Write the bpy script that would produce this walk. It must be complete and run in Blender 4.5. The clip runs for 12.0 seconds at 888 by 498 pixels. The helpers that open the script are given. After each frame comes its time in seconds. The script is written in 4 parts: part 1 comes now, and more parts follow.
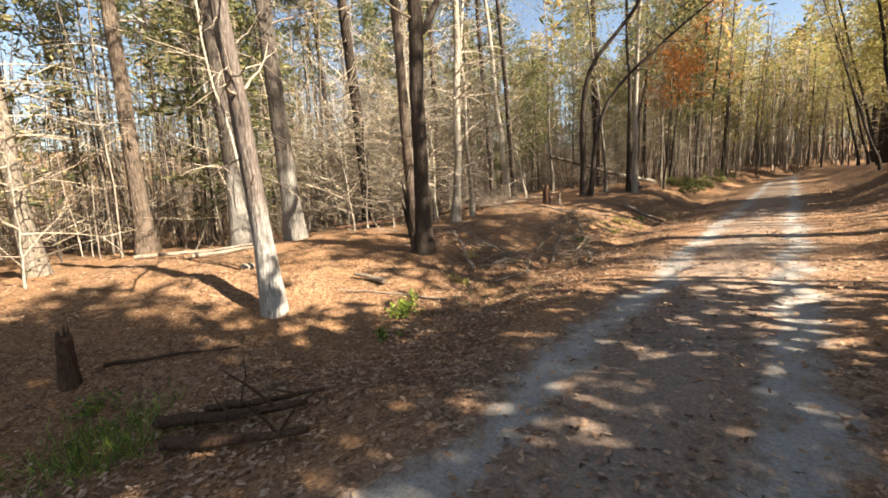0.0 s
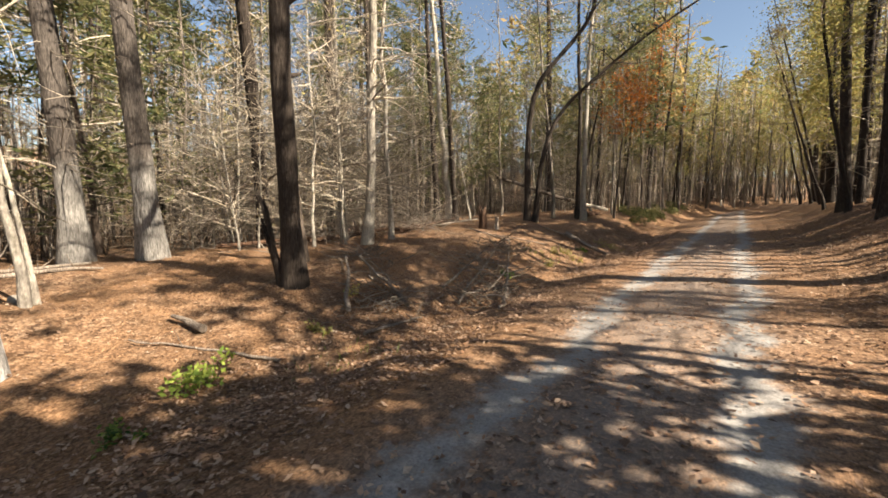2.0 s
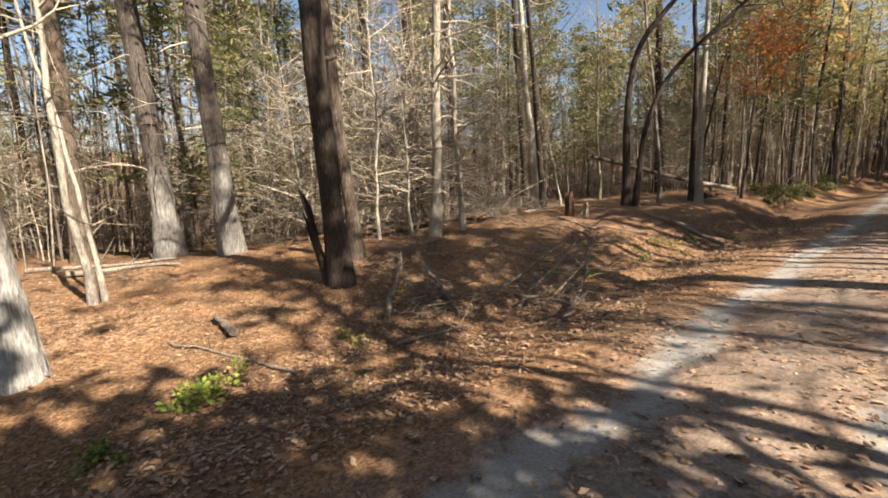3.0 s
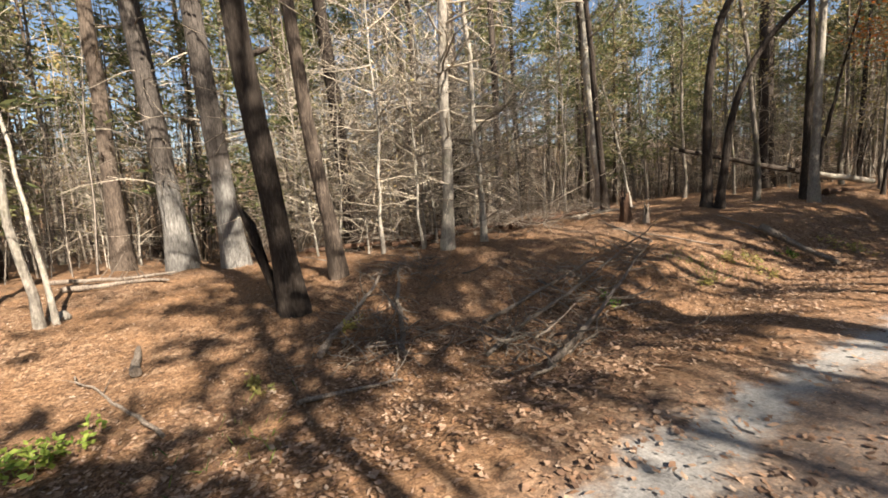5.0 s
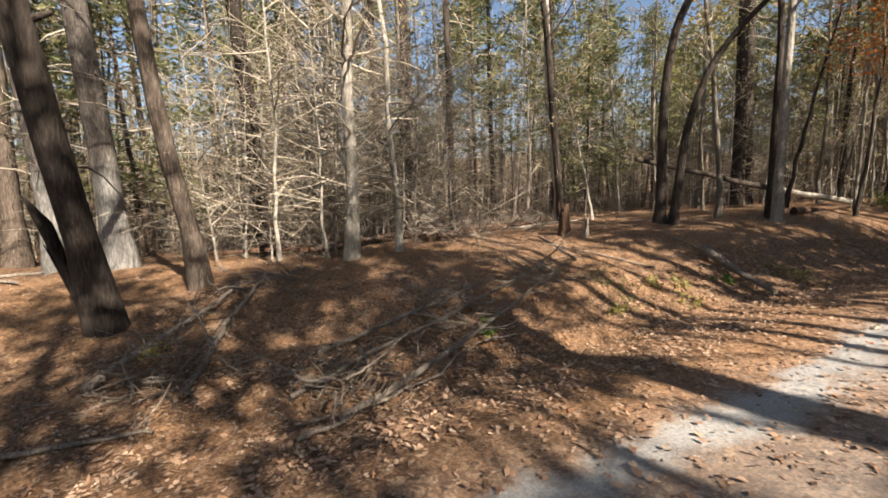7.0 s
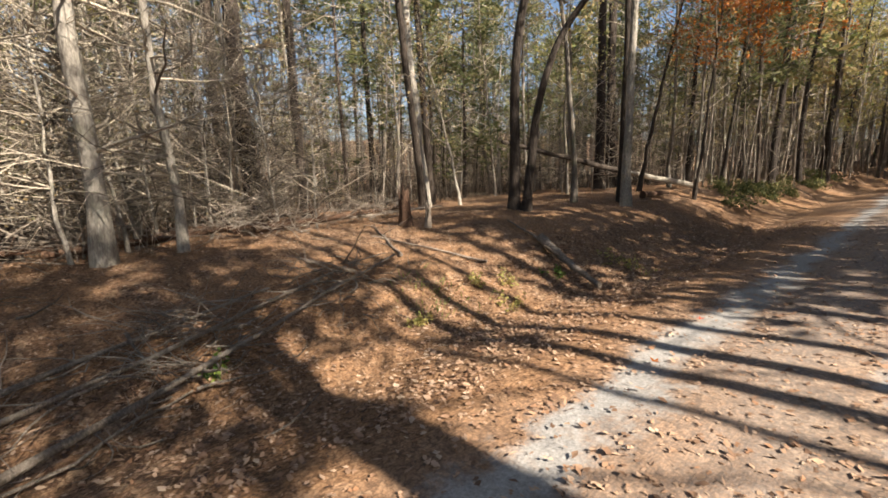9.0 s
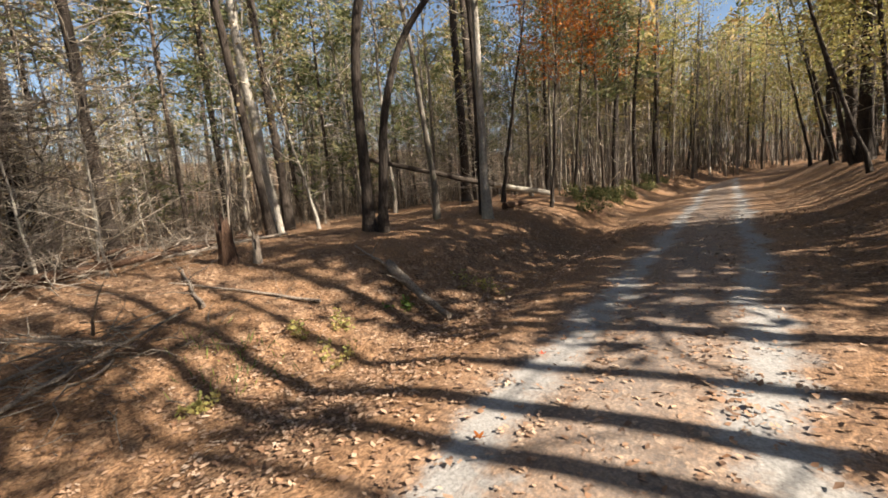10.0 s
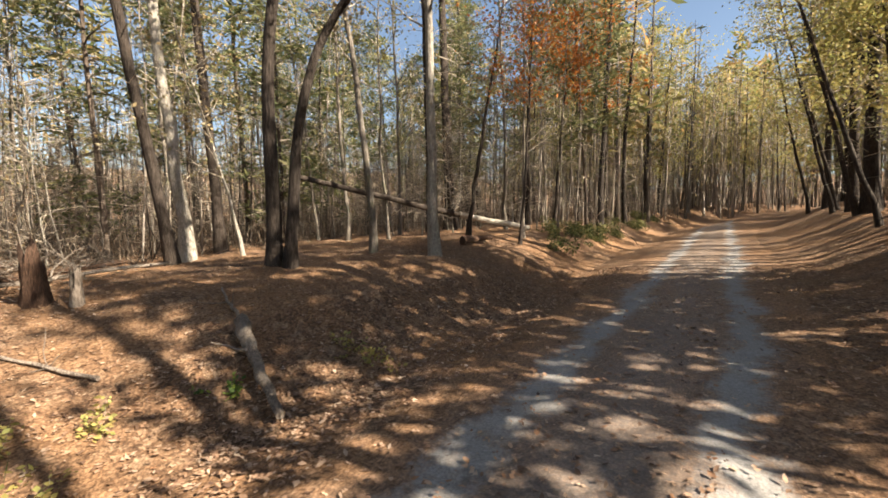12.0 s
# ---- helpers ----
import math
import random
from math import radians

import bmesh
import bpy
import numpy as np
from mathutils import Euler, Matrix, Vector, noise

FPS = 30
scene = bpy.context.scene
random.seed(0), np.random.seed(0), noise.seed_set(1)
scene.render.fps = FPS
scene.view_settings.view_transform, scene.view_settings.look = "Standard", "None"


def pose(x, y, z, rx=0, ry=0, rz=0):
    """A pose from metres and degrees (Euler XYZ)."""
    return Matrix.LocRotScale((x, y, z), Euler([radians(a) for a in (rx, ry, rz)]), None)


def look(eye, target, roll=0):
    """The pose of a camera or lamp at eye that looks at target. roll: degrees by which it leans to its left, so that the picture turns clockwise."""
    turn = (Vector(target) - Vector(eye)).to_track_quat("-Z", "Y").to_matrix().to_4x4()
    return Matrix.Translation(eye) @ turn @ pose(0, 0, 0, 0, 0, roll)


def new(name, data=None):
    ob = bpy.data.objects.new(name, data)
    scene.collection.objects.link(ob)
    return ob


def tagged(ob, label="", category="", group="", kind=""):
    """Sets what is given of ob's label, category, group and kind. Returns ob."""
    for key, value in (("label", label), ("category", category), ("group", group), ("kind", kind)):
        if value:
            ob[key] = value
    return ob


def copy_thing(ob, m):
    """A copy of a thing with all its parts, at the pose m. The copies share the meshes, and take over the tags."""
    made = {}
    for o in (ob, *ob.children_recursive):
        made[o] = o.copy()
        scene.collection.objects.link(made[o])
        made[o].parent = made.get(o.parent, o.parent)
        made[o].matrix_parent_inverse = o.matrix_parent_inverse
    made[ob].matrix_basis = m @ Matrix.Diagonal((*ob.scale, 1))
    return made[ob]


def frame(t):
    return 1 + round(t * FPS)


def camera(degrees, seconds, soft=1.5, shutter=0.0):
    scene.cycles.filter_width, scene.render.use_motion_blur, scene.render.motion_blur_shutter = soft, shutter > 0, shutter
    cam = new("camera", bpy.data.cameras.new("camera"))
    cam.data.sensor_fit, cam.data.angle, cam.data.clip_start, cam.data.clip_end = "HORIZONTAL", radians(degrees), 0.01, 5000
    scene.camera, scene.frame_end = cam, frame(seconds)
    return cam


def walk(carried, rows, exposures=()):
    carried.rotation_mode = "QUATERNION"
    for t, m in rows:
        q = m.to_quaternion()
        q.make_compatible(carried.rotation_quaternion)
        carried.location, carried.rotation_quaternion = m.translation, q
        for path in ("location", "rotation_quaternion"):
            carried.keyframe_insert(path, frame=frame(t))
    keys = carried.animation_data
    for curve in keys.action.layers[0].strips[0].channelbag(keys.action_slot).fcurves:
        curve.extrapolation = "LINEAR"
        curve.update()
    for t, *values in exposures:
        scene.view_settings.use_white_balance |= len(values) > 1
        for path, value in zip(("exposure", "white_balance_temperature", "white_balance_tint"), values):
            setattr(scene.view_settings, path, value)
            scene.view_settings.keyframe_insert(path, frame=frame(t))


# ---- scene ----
cam = camera(93.8, 12.0, soft=1.7)
METRES, EYE, TILT, LEAN, TURN = 13.5, 1.52, -7.1, 2.0, 39.7
ROWS = [
    (0.0, 0.0, 0.0, 0.0, 0.0, 0.0, -0.0),
    (0.5, 0.0229, 0.0363, 0.0067, -5.88, 1.77, 1.59),
    (1.0, 0.0552, 0.066, 0.0125, -4.71, 3.63, 2.19),
    (1.5, 0.0804, 0.102, 0.0178, -2.49, 3.6, 1.05),
    (2.0, 0.1092, 0.1367, 0.0234, -4.7, 2.6, -2.27),
    (2.5, 0.1362, 0.17, 0.032, 3.03, 0.94, -2.83),
    (4.5, 0.2427, 0.2943, 0.0623, 16.2, 0.06, -2.03),
    (5.0, 0.261, 0.3243, 0.0691, 21.5, -0.6, -2.53),
    (5.5, 0.2849, 0.3472, 0.0734, 24.34, -1.16, -3.02),
    (6.0, 0.3147, 0.369, 0.0783, 25.24, -1.74, -3.82),
    (6.5, 0.3384, 0.4023, 0.0829, 21.66, -0.04, -5.26),
    (8.5, 0.432, 0.5217, 0.1044, 21.02, -2.36, -2.64),
    (9.0, 0.4527, 0.5584, 0.1123, 9.41, -1.6, -3.24),
    (9.5, 0.4821, 0.5955, 0.1197, 3.87, -1.8, -3.13),
    (10.0, 0.5106, 0.6351, 0.129, -5.22, 0.72, 1.93),
    (10.5, 0.5466, 0.6643, 0.1337, -4.96, 0.83, 3.45),
    (11.0, 0.5728, 0.6969, 0.1414, 0.14, 1.93, 2.36),
    (11.5, 0.6026, 0.7277, 0.1501, -4.06, 2.65, 2.58),
    (12.0, 0.626, 0.7549, 0.1588, -5.75, 4.13, -1.25),
]
walk(cam, [(t, pose(0, 0, EYE, TILT, LEAN, TURN) @ pose(METRES * x, METRES * y, METRES * z, 90 + pitch, roll, yaw)) for t, x, y, z, yaw, pitch, roll in ROWS],
     exposures=((0.0, 2.32, 7450, 11), (1.5, 1.98, 7250, 11), (2.5, 1.87, 7150, 11), (6.0, 1.8, 6750, 11), (9.0, 1.8, 6800, 11), (10.5, 1.78, 6850, 11), (12.0, 2.1, 7100, 11)))

# ---- world, sun ----
SUN_SIDE, SUN_UP = radians(5), radians(37)
to_sun = Vector((math.cos(SUN_UP) * math.cos(SUN_SIDE), math.cos(SUN_UP) * math.sin(SUN_SIDE), math.sin(SUN_UP)))
world = bpy.data.worlds.new("sky")
scene.world = world
world.use_nodes = True
sky = world.node_tree.nodes.new("ShaderNodeTexSky")
sky.sky_type, sky.sun_disc = "NISHITA", False
sky.sun_elevation, sky.sun_rotation = SUN_UP, radians(90) - SUN_SIDE
sky.air_density, sky.dust_density = 1.0, 0.6
back = world.node_tree.nodes["Background"]
back.inputs["Strength"].default_value = 0.05
world.node_tree.links.new(sky.outputs["Color"], back.inputs["Color"])
lamp = bpy.data.lights.new("sun", "SUN")
lamp.energy, lamp.angle, lamp.color = 5.0, radians(0.53), (1.0, 0.92, 0.80)
sun = new("sun", lamp)
sun.matrix_world = look(to_sun * 60, (0, 0, 0))


# ---- materials ----
def shader(name, rough=0.9):
    mat = bpy.data.materials.new(name)
    mat.use_nodes = True
    tree = mat.node_tree
    bsdf = tree.nodes["Principled BSDF"]
    bsdf.inputs["Roughness"].default_value = rough
    bsdf.inputs["Specular IOR Level"].default_value = 0.25
    return mat, tree, bsdf


def node(tree, kind, **values):
    n = tree.nodes.new("ShaderNode" + kind)
    for key, value in values.items():
        n.inputs[key.replace("_", " ")].default_value = value
    return n


def ramp(tree, source, *stops):
    n = tree.nodes.new("ShaderNodeValToRGB")
    e = n.color_ramp.elements
    while len(e) < len(stops):
        e.new(0.5)
    for item, (at, colour) in zip(e, stops):
        item.position, item.color = at, (*colour, 1)
    tree.links.new(source, n.inputs["Fac"])
    return n.outputs["Color"]


def mixed(tree, kind, fac, a, b):
    n = tree.nodes.new("ShaderNodeMix")
    n.data_type, n.blend_type = "RGBA", kind
    for value, key in ((fac, 0), (a, 6), (b, 7)):
        if isinstance(value, bpy.types.NodeSocket):
            tree.links.new(value, n.inputs[key])
        elif key == 0:
            n.inputs[0].default_value = value
        else:
            n.inputs[key].default_value = (*value, 1)
    return n.outputs[2]


def maths(tree, op, a, b=0.5, clamp=False):
    n = tree.nodes.new("ShaderNodeMath")
    n.operation, n.use_clamp = op, clamp
    for i, value in enumerate((a, b)):
        if isinstance(value, bpy.types.NodeSocket):
            tree.links.new(value, n.inputs[i])
        else:
            n.inputs[i].default_value = value
    return n.outputs[0]


def spread(tree, scale=(1, 1, 1)):
    """Object coordinates, stretched."""
    c = tree.nodes.new("ShaderNodeTexCoord")
    m = tree.nodes.new("ShaderNodeMapping")
    m.inputs["Scale"].default_value = scale
    tree.links.new(c.outputs["Object"], m.inputs["Vector"])
    return m.outputs["Vector"]


def noisy(tree, vector, scale, detail=4, rough=0.6, kind="TexNoise"):
    n = node(tree, kind, Scale=scale)
    if kind == "TexNoise":
        n.inputs["Detail"].default_value, n.inputs["Roughness"].default_value = detail, rough
    tree.links.new(vector, n.inputs["Vector"])
    return n


def relief(tree, bsdf, height, strength, distance):
    b = node(tree, "Bump", Strength=strength, Distance=distance)
    tree.links.new(height, b.inputs["Height"])
    tree.links.new(b.outputs["Normal"], bsdf.inputs["Normal"])


def litter_parts(tree):
    """Fallen leaves and needles: colour and height, at two scales."""
    v = spread(tree)
    warp = noisy(tree, v, 9, 3).outputs["Color"]
    bent = mixed(tree, "LINEAR_LIGHT", 0.09, v, warp)
    cell = noisy(tree, bent, 15, kind="TexVoronoi")
    cell2 = noisy(tree, bent, 34, kind="TexVoronoi")
    tone = node(tree, "SeparateColor")
    tree.links.new(cell.outputs["Color"], tone.inputs[0])
    leaf = ramp(tree, tone.outputs[0], (0.0, (0.07, 0.038, 0.024)), (0.35, (0.21, 0.115, 0.065)), (0.7, (0.36, 0.225, 0.135)), (1.0, (0.52, 0.37, 0.25)))
    tone2 = node(tree, "SeparateColor")
    tree.links.new(cell2.outputs["Color"], tone2.inputs[0])
    small = ramp(tree, tone2.outputs[1], (0.0, (0.06, 0.036, 0.024)), (0.5, (0.22, 0.125, 0.07)), (1.0, (0.42, 0.28, 0.175)))
    needles = noisy(tree, spread(tree, (60, 9, 30)), 1.6, 5, 0.7).outputs["Fac"]
    straw = ramp(tree, needles, (0.3, (0.13, 0.066, 0.034)), (0.55, (0.37, 0.21, 0.11)), (0.8, (0.55, 0.35, 0.21)))
    patch = noisy(tree, v, 0.55, 5, 0.65).outputs["Fac"]
    where = ramp(tree, patch, (0.4, (0, 0, 0)), (0.6, (1, 1, 1)))
    both = mixed(tree, "MIX", 0.45, leaf, small)
    colour = mixed(tree, "MIX", where, both, straw)
    big = noisy(tree, v, 0.22, 4, 0.6).outputs["Fac"]
    colour = mixed(tree, "MULTIPLY", 0.55, colour, ramp(tree, big, (0.3, (0.62, 0.6, 0.58)), (0.7, (1, 1, 1))))
    # shade in the crevices between leaves, multiplied into the colour
    gap_shade = ramp(tree, cell2.outputs["Distance"], (0.3, (1, 1, 1)), (0.75, (0.28, 0.25, 0.23)))
    colour = mixed(tree, "MULTIPLY", 0.75, colour, gap_shade)
    height = maths(tree, "ADD", cell.outputs["Distance"], maths(tree, "MULTIPLY", needles, 0.6))
    return v, colour, height


def litter_material():
    mat, tree, bsdf = shader("leaf_litter")
    v, colour, height = litter_parts(tree)
    tree.links.new(colour, bsdf.inputs["Base Color"])
    relief(tree, bsdf, height, 0.9, 0.03)
    return mat


def road_material():
    """Pale grey gravel in the two wheel tracks, trodden litter between and beside them."""
    mat, tree, bsdf = shader("gravel_road", 0.85)
    v, litter, height = litter_parts(tree)
    xyz = node(tree, "SeparateXYZ")
    tree.links.new(v, xyz.inputs[0])
    wob = maths(tree, "MULTIPLY", maths(tree, "SUBTRACT", noisy(tree, v, 0.7, 5, 0.7).outputs["Fac"], 0.5), 1.3)
    x = maths(tree, "ADD", xyz.outputs[0], wob)
    rut = []
    for at, half in ((-1.45, 0.36), (0.1, 0.36)):
        d = maths(tree, "ABSOLUTE", maths(tree, "SUBTRACT", x, at), 0)
        rut.append(maths(tree, "SUBTRACT", 1.0, maths(tree, "DIVIDE", d, half), True))
    bare = maths(tree, "MAXIMUM", rut[0], rut[1])
    speck = noisy(tree, v, 45, 6, 0.75).outputs["Fac"]
    stone = ramp(tree, speck, (0.25, (0.14, 0.133, 0.126)), (0.5, (0.28, 0.268, 0.254)), (0.8, (0.45, 0.435, 0.415)))
    dust = noisy(tree, v, 1.1, 4).outputs["Fac"]
    stone = mixed(tree, "MULTIPLY", 0.5, stone, ramp(tree, dust, (0.3, (0.72, 0.68, 0.63)), (0.65, (1, 1, 1))))
    broken = maths(tree, "ADD", bare, maths(tree, "MULTIPLY", maths(tree, "SUBTRACT", noisy(tree, v, 6, 6, 0.75).outputs["Fac"], 0.5), 1.5))
    mask = ramp(tree, broken, (0.25, (0, 0, 0)), (0.8, (1, 1, 1)))
    side = maths(tree, "ABSOLUTE", maths(tree, "ADD", x, 0.7), 0)
    middle = maths(tree, "SUBTRACT", 0.42, maths(tree, "MULTIPLY", side, 0.3), True)
    earthy = mixed(tree, "MIX", middle, litter, stone)
    tree.links.new(mixed(tree, "MIX", mask, earthy, stone), bsdf.inputs["Base Color"])
    relief(tree, bsdf, maths(tree, "ADD", maths(tree, "MULTIPLY", height, 0.6), maths(tree, "MULTIPLY", speck, 0.5)), 0.55, 0.014)
    return mat


def bark_material(name, dark, mid, light, plate=(9, 9, 1.6), moss=0.0, many=False):
    mat, tree, bsdf = shader(name)
    v = spread(tree, plate)
    plates = noisy(tree, v, 2.2, kind="TexVoronoi")
    fine = noisy(tree, v, 5, 6, 0.7).outputs["Fac"]
    broad = noisy(tree, spread(tree, (1, 1, 0.6)), 1.3, 4, 0.65).outputs["Fac"]
    colour = ramp(tree, fine, (0.28, dark), (0.52, mid), (0.78, light))
    colour = mixed(tree, "MULTIPLY", 0.7, colour, ramp(tree, plates.outputs["Distance"], (0.0, (0.45, 0.42, 0.4)), (0.35, (1, 1, 1))))
    lichen = ramp(tree, broad, (0.5, (0, 0, 0)), (0.66, (1, 1, 1)))
    colour = mixed(tree, "MIX", maths(tree, "MULTIPLY", lichen, 0.45), colour, light)
    if moss:
        green = ramp(tree, noisy(tree, spread(tree), 3.1, 5).outputs["Fac"], (0.52, (0, 0, 0)), (0.64, (1, 1, 1)))
        colour = mixed(tree, "MIX", maths(tree, "MULTIPLY", green, moss), colour, (0.13, 0.17, 0.05))
    if many:
        own = tree.nodes.new("ShaderNodeNewGeometry").outputs["Random Per Island"]
        tones = (0, (0.22, 0.2, 0.19)), (0.5, (0.75, 0.73, 0.7)), (0.75, (1.2, 1.18, 1.15)), (1, (1.9, 1.85, 1.75))
    else:
        own = tree.nodes.new("ShaderNodeObjectInfo").outputs["Random"]
        tones = (0, (0.72, 0.7, 0.68)), (1, (1.15, 1.12, 1.08))
    colour = mixed(tree, "MULTIPLY", 1.0, colour, ramp(tree, own, *tones))
    tree.links.new(colour, bsdf.inputs["Base Color"])
    relief(tree, bsdf, maths(tree, "ADD", fine, plates.outputs["Distance"]), 0.8, 0.03)
    return mat


def footed_bark(name, upper, lower, top=1.25):
    """Brown plated bark that turns to whitish lichen crust towards the foot."""
    mat, tree, bsdf = shader(name)
    v = spread(tree, (9, 9, 1.8))
    fine = noisy(tree, v, 5, 6, 0.7).outputs["Fac"]
    plates = noisy(tree, v, 2.2, kind="TexVoronoi").outputs["Distance"]
    a = ramp(tree, fine, (0.28, upper[0]), (0.52, upper[1]), (0.78, upper[2]))
    b = ramp(tree, fine, (0.28, lower[0]), (0.52, lower[1]), (0.78, lower[2]))
    xyz = node(tree, "SeparateXYZ")
    raw = spread(tree)
    tree.links.new(raw, xyz.inputs[0])
    edge = maths(tree, "ADD", xyz.outputs[2], maths(tree, "MULTIPLY", noisy(tree, raw, 2.6, 5, 0.7).outputs["Fac"], 1.6))
    crust = ramp(tree, maths(tree, "MULTIPLY", maths(tree, "SUBTRACT", edge, top), 0.5), (0.25, (1, 1, 1)), (0.6, (0.12, 0.12, 0.12)))
    colour = mixed(tree, "MIX", crust, a, b)
    colour = mixed(tree, "MULTIPLY", 0.6, colour, ramp(tree, plates, (0.0, (0.4, 0.38, 0.36)), (0.35, (1, 1, 1))))
    tree.links.new(colour, bsdf.inputs["Base Color"])
    relief(tree, bsdf, maths(tree, "ADD", fine, plates), 0.8, 0.03)
    return mat


def leaf_material(name, *colours, glow=0.45):
    """Thin leaves that let light through; every leaf has its own tone."""
    mat, tree, bsdf = shader(name, 0.6)
    own = tree.nodes.new("ShaderNodeNewGeometry").outputs["Random Per Island"]
    n = len(colours)
    colour = ramp(tree, own, *[(i / max(1, n - 1), c) for i, c in enumerate(colours)])
    mottled = ramp(tree, noisy(tree, spread(tree), 30, 3).outputs["Fac"], (0.3, (0.7, 0.68, 0.66)), (0.7, (1.1, 1.1, 1.1)))
    colour = mixed(tree, "MULTIPLY", 0.8, colour, mottled)
    tree.links.new(colour, bsdf.inputs["Base Color"])
    if glow:
        thin = tree.nodes.new("ShaderNodeBsdfTranslucent")
        tree.links.new(colour, thin.inputs["Color"])
        mix = node(tree, "MixShader", Fac=glow)
        tree.links.new(bsdf.outputs[0], mix.inputs[1])
        tree.links.new(thin.outputs[0], mix.inputs[2])
        tree.links.new(mix.outputs[0], tree.nodes["Material Output"].inputs["Surface"])
    return mat


LITTER, ROAD = litter_material(), road_material()
PINE_BARK = bark_material("pine_bark", (0.026, 0.02, 0.016), (0.08, 0.062, 0.05), (0.24, 0.195, 0.16))
DARK_BARK = bark_material("dark_bark", (0.012, 0.009, 0.007), (0.035, 0.027, 0.022), (0.11, 0.09, 0.076))
LICHEN_FOOT = footed_bark("lichen_footed_bark", ((0.026, 0.019, 0.016), (0.085, 0.064, 0.054), (0.24, 0.19, 0.165)), ((0.11, 0.104, 0.098), (0.32, 0.31, 0.295), (0.54, 0.53, 0.51)))
DARK_FOOT = footed_bark("grey_footed_bark", ((0.018, 0.014, 0.012), (0.06, 0.048, 0.04), (0.17, 0.14, 0.12)), ((0.06, 0.055, 0.05), (0.19, 0.18, 0.165), (0.38, 0.365, 0.34)), 1.9)
GREY_BARK = bark_material("grey_bark", (0.065, 0.055, 0.046), (0.17, 0.148, 0.126), (0.4, 0.365, 0.32), moss=0.25)
PALE_BARK = bark_material("pale_bark", (0.13, 0.115, 0.098), (0.31, 0.285, 0.25), (0.54, 0.51, 0.46), plate=(7, 7, 2.5), moss=0.15)
TWIG = bark_material("twig_bark", (0.2, 0.17, 0.135), (0.4, 0.35, 0.285), (0.6, 0.54, 0.46), plate=(20, 20, 8), many=True)
DEAD = bark_material("weathered_wood", (0.07, 0.055, 0.045), (0.21, 0.175, 0.145), (0.44, 0.39, 0.33), plate=(12, 12, 3))
ROTTEN = bark_material("rotten_wood", (0.03, 0.019, 0.014), (0.09, 0.052, 0.034), (0.2, 0.12, 0.08), plate=(14, 14, 3))
NEEDLE = leaf_material("pine_needles", (0.06, 0.08, 0.036), (0.12, 0.14, 0.06), (0.21, 0.215, 0.095), (0.32, 0.29, 0.14), glow=0.5)
SPARSE = leaf_material("withered_leaves", (0.25, 0.17, 0.08), (0.36, 0.27, 0.14), (0.42, 0.36, 0.22), (0.3, 0.3, 0.13))
YELLOW = leaf_material("yellow_leaves", (0.34, 0.29, 0.1), (0.46, 0.4, 0.14), (0.27, 0.3, 0.1), (0.44, 0.31, 0.12))
ORANGE = leaf_material("orange_leaves", (0.46, 0.13, 0.025), (0.56, 0.2, 0.035), (0.34, 0.1, 0.03), (0.5, 0.3, 0.08))
GREEN = leaf_material("green_leaves", (0.05, 0.1, 0.025), (0.1, 0.17, 0.04), (0.2, 0.28, 0.06), (0.32, 0.4, 0.08))
FALLEN = leaf_material("fallen_leaves", (0.07, 0.042, 0.03), (0.21, 0.125, 0.08), (0.34, 0.215, 0.14), (0.48, 0.34, 0.24), (0.27, 0.14, 0.075), (0.52, 0.4, 0.3), glow=0.15)


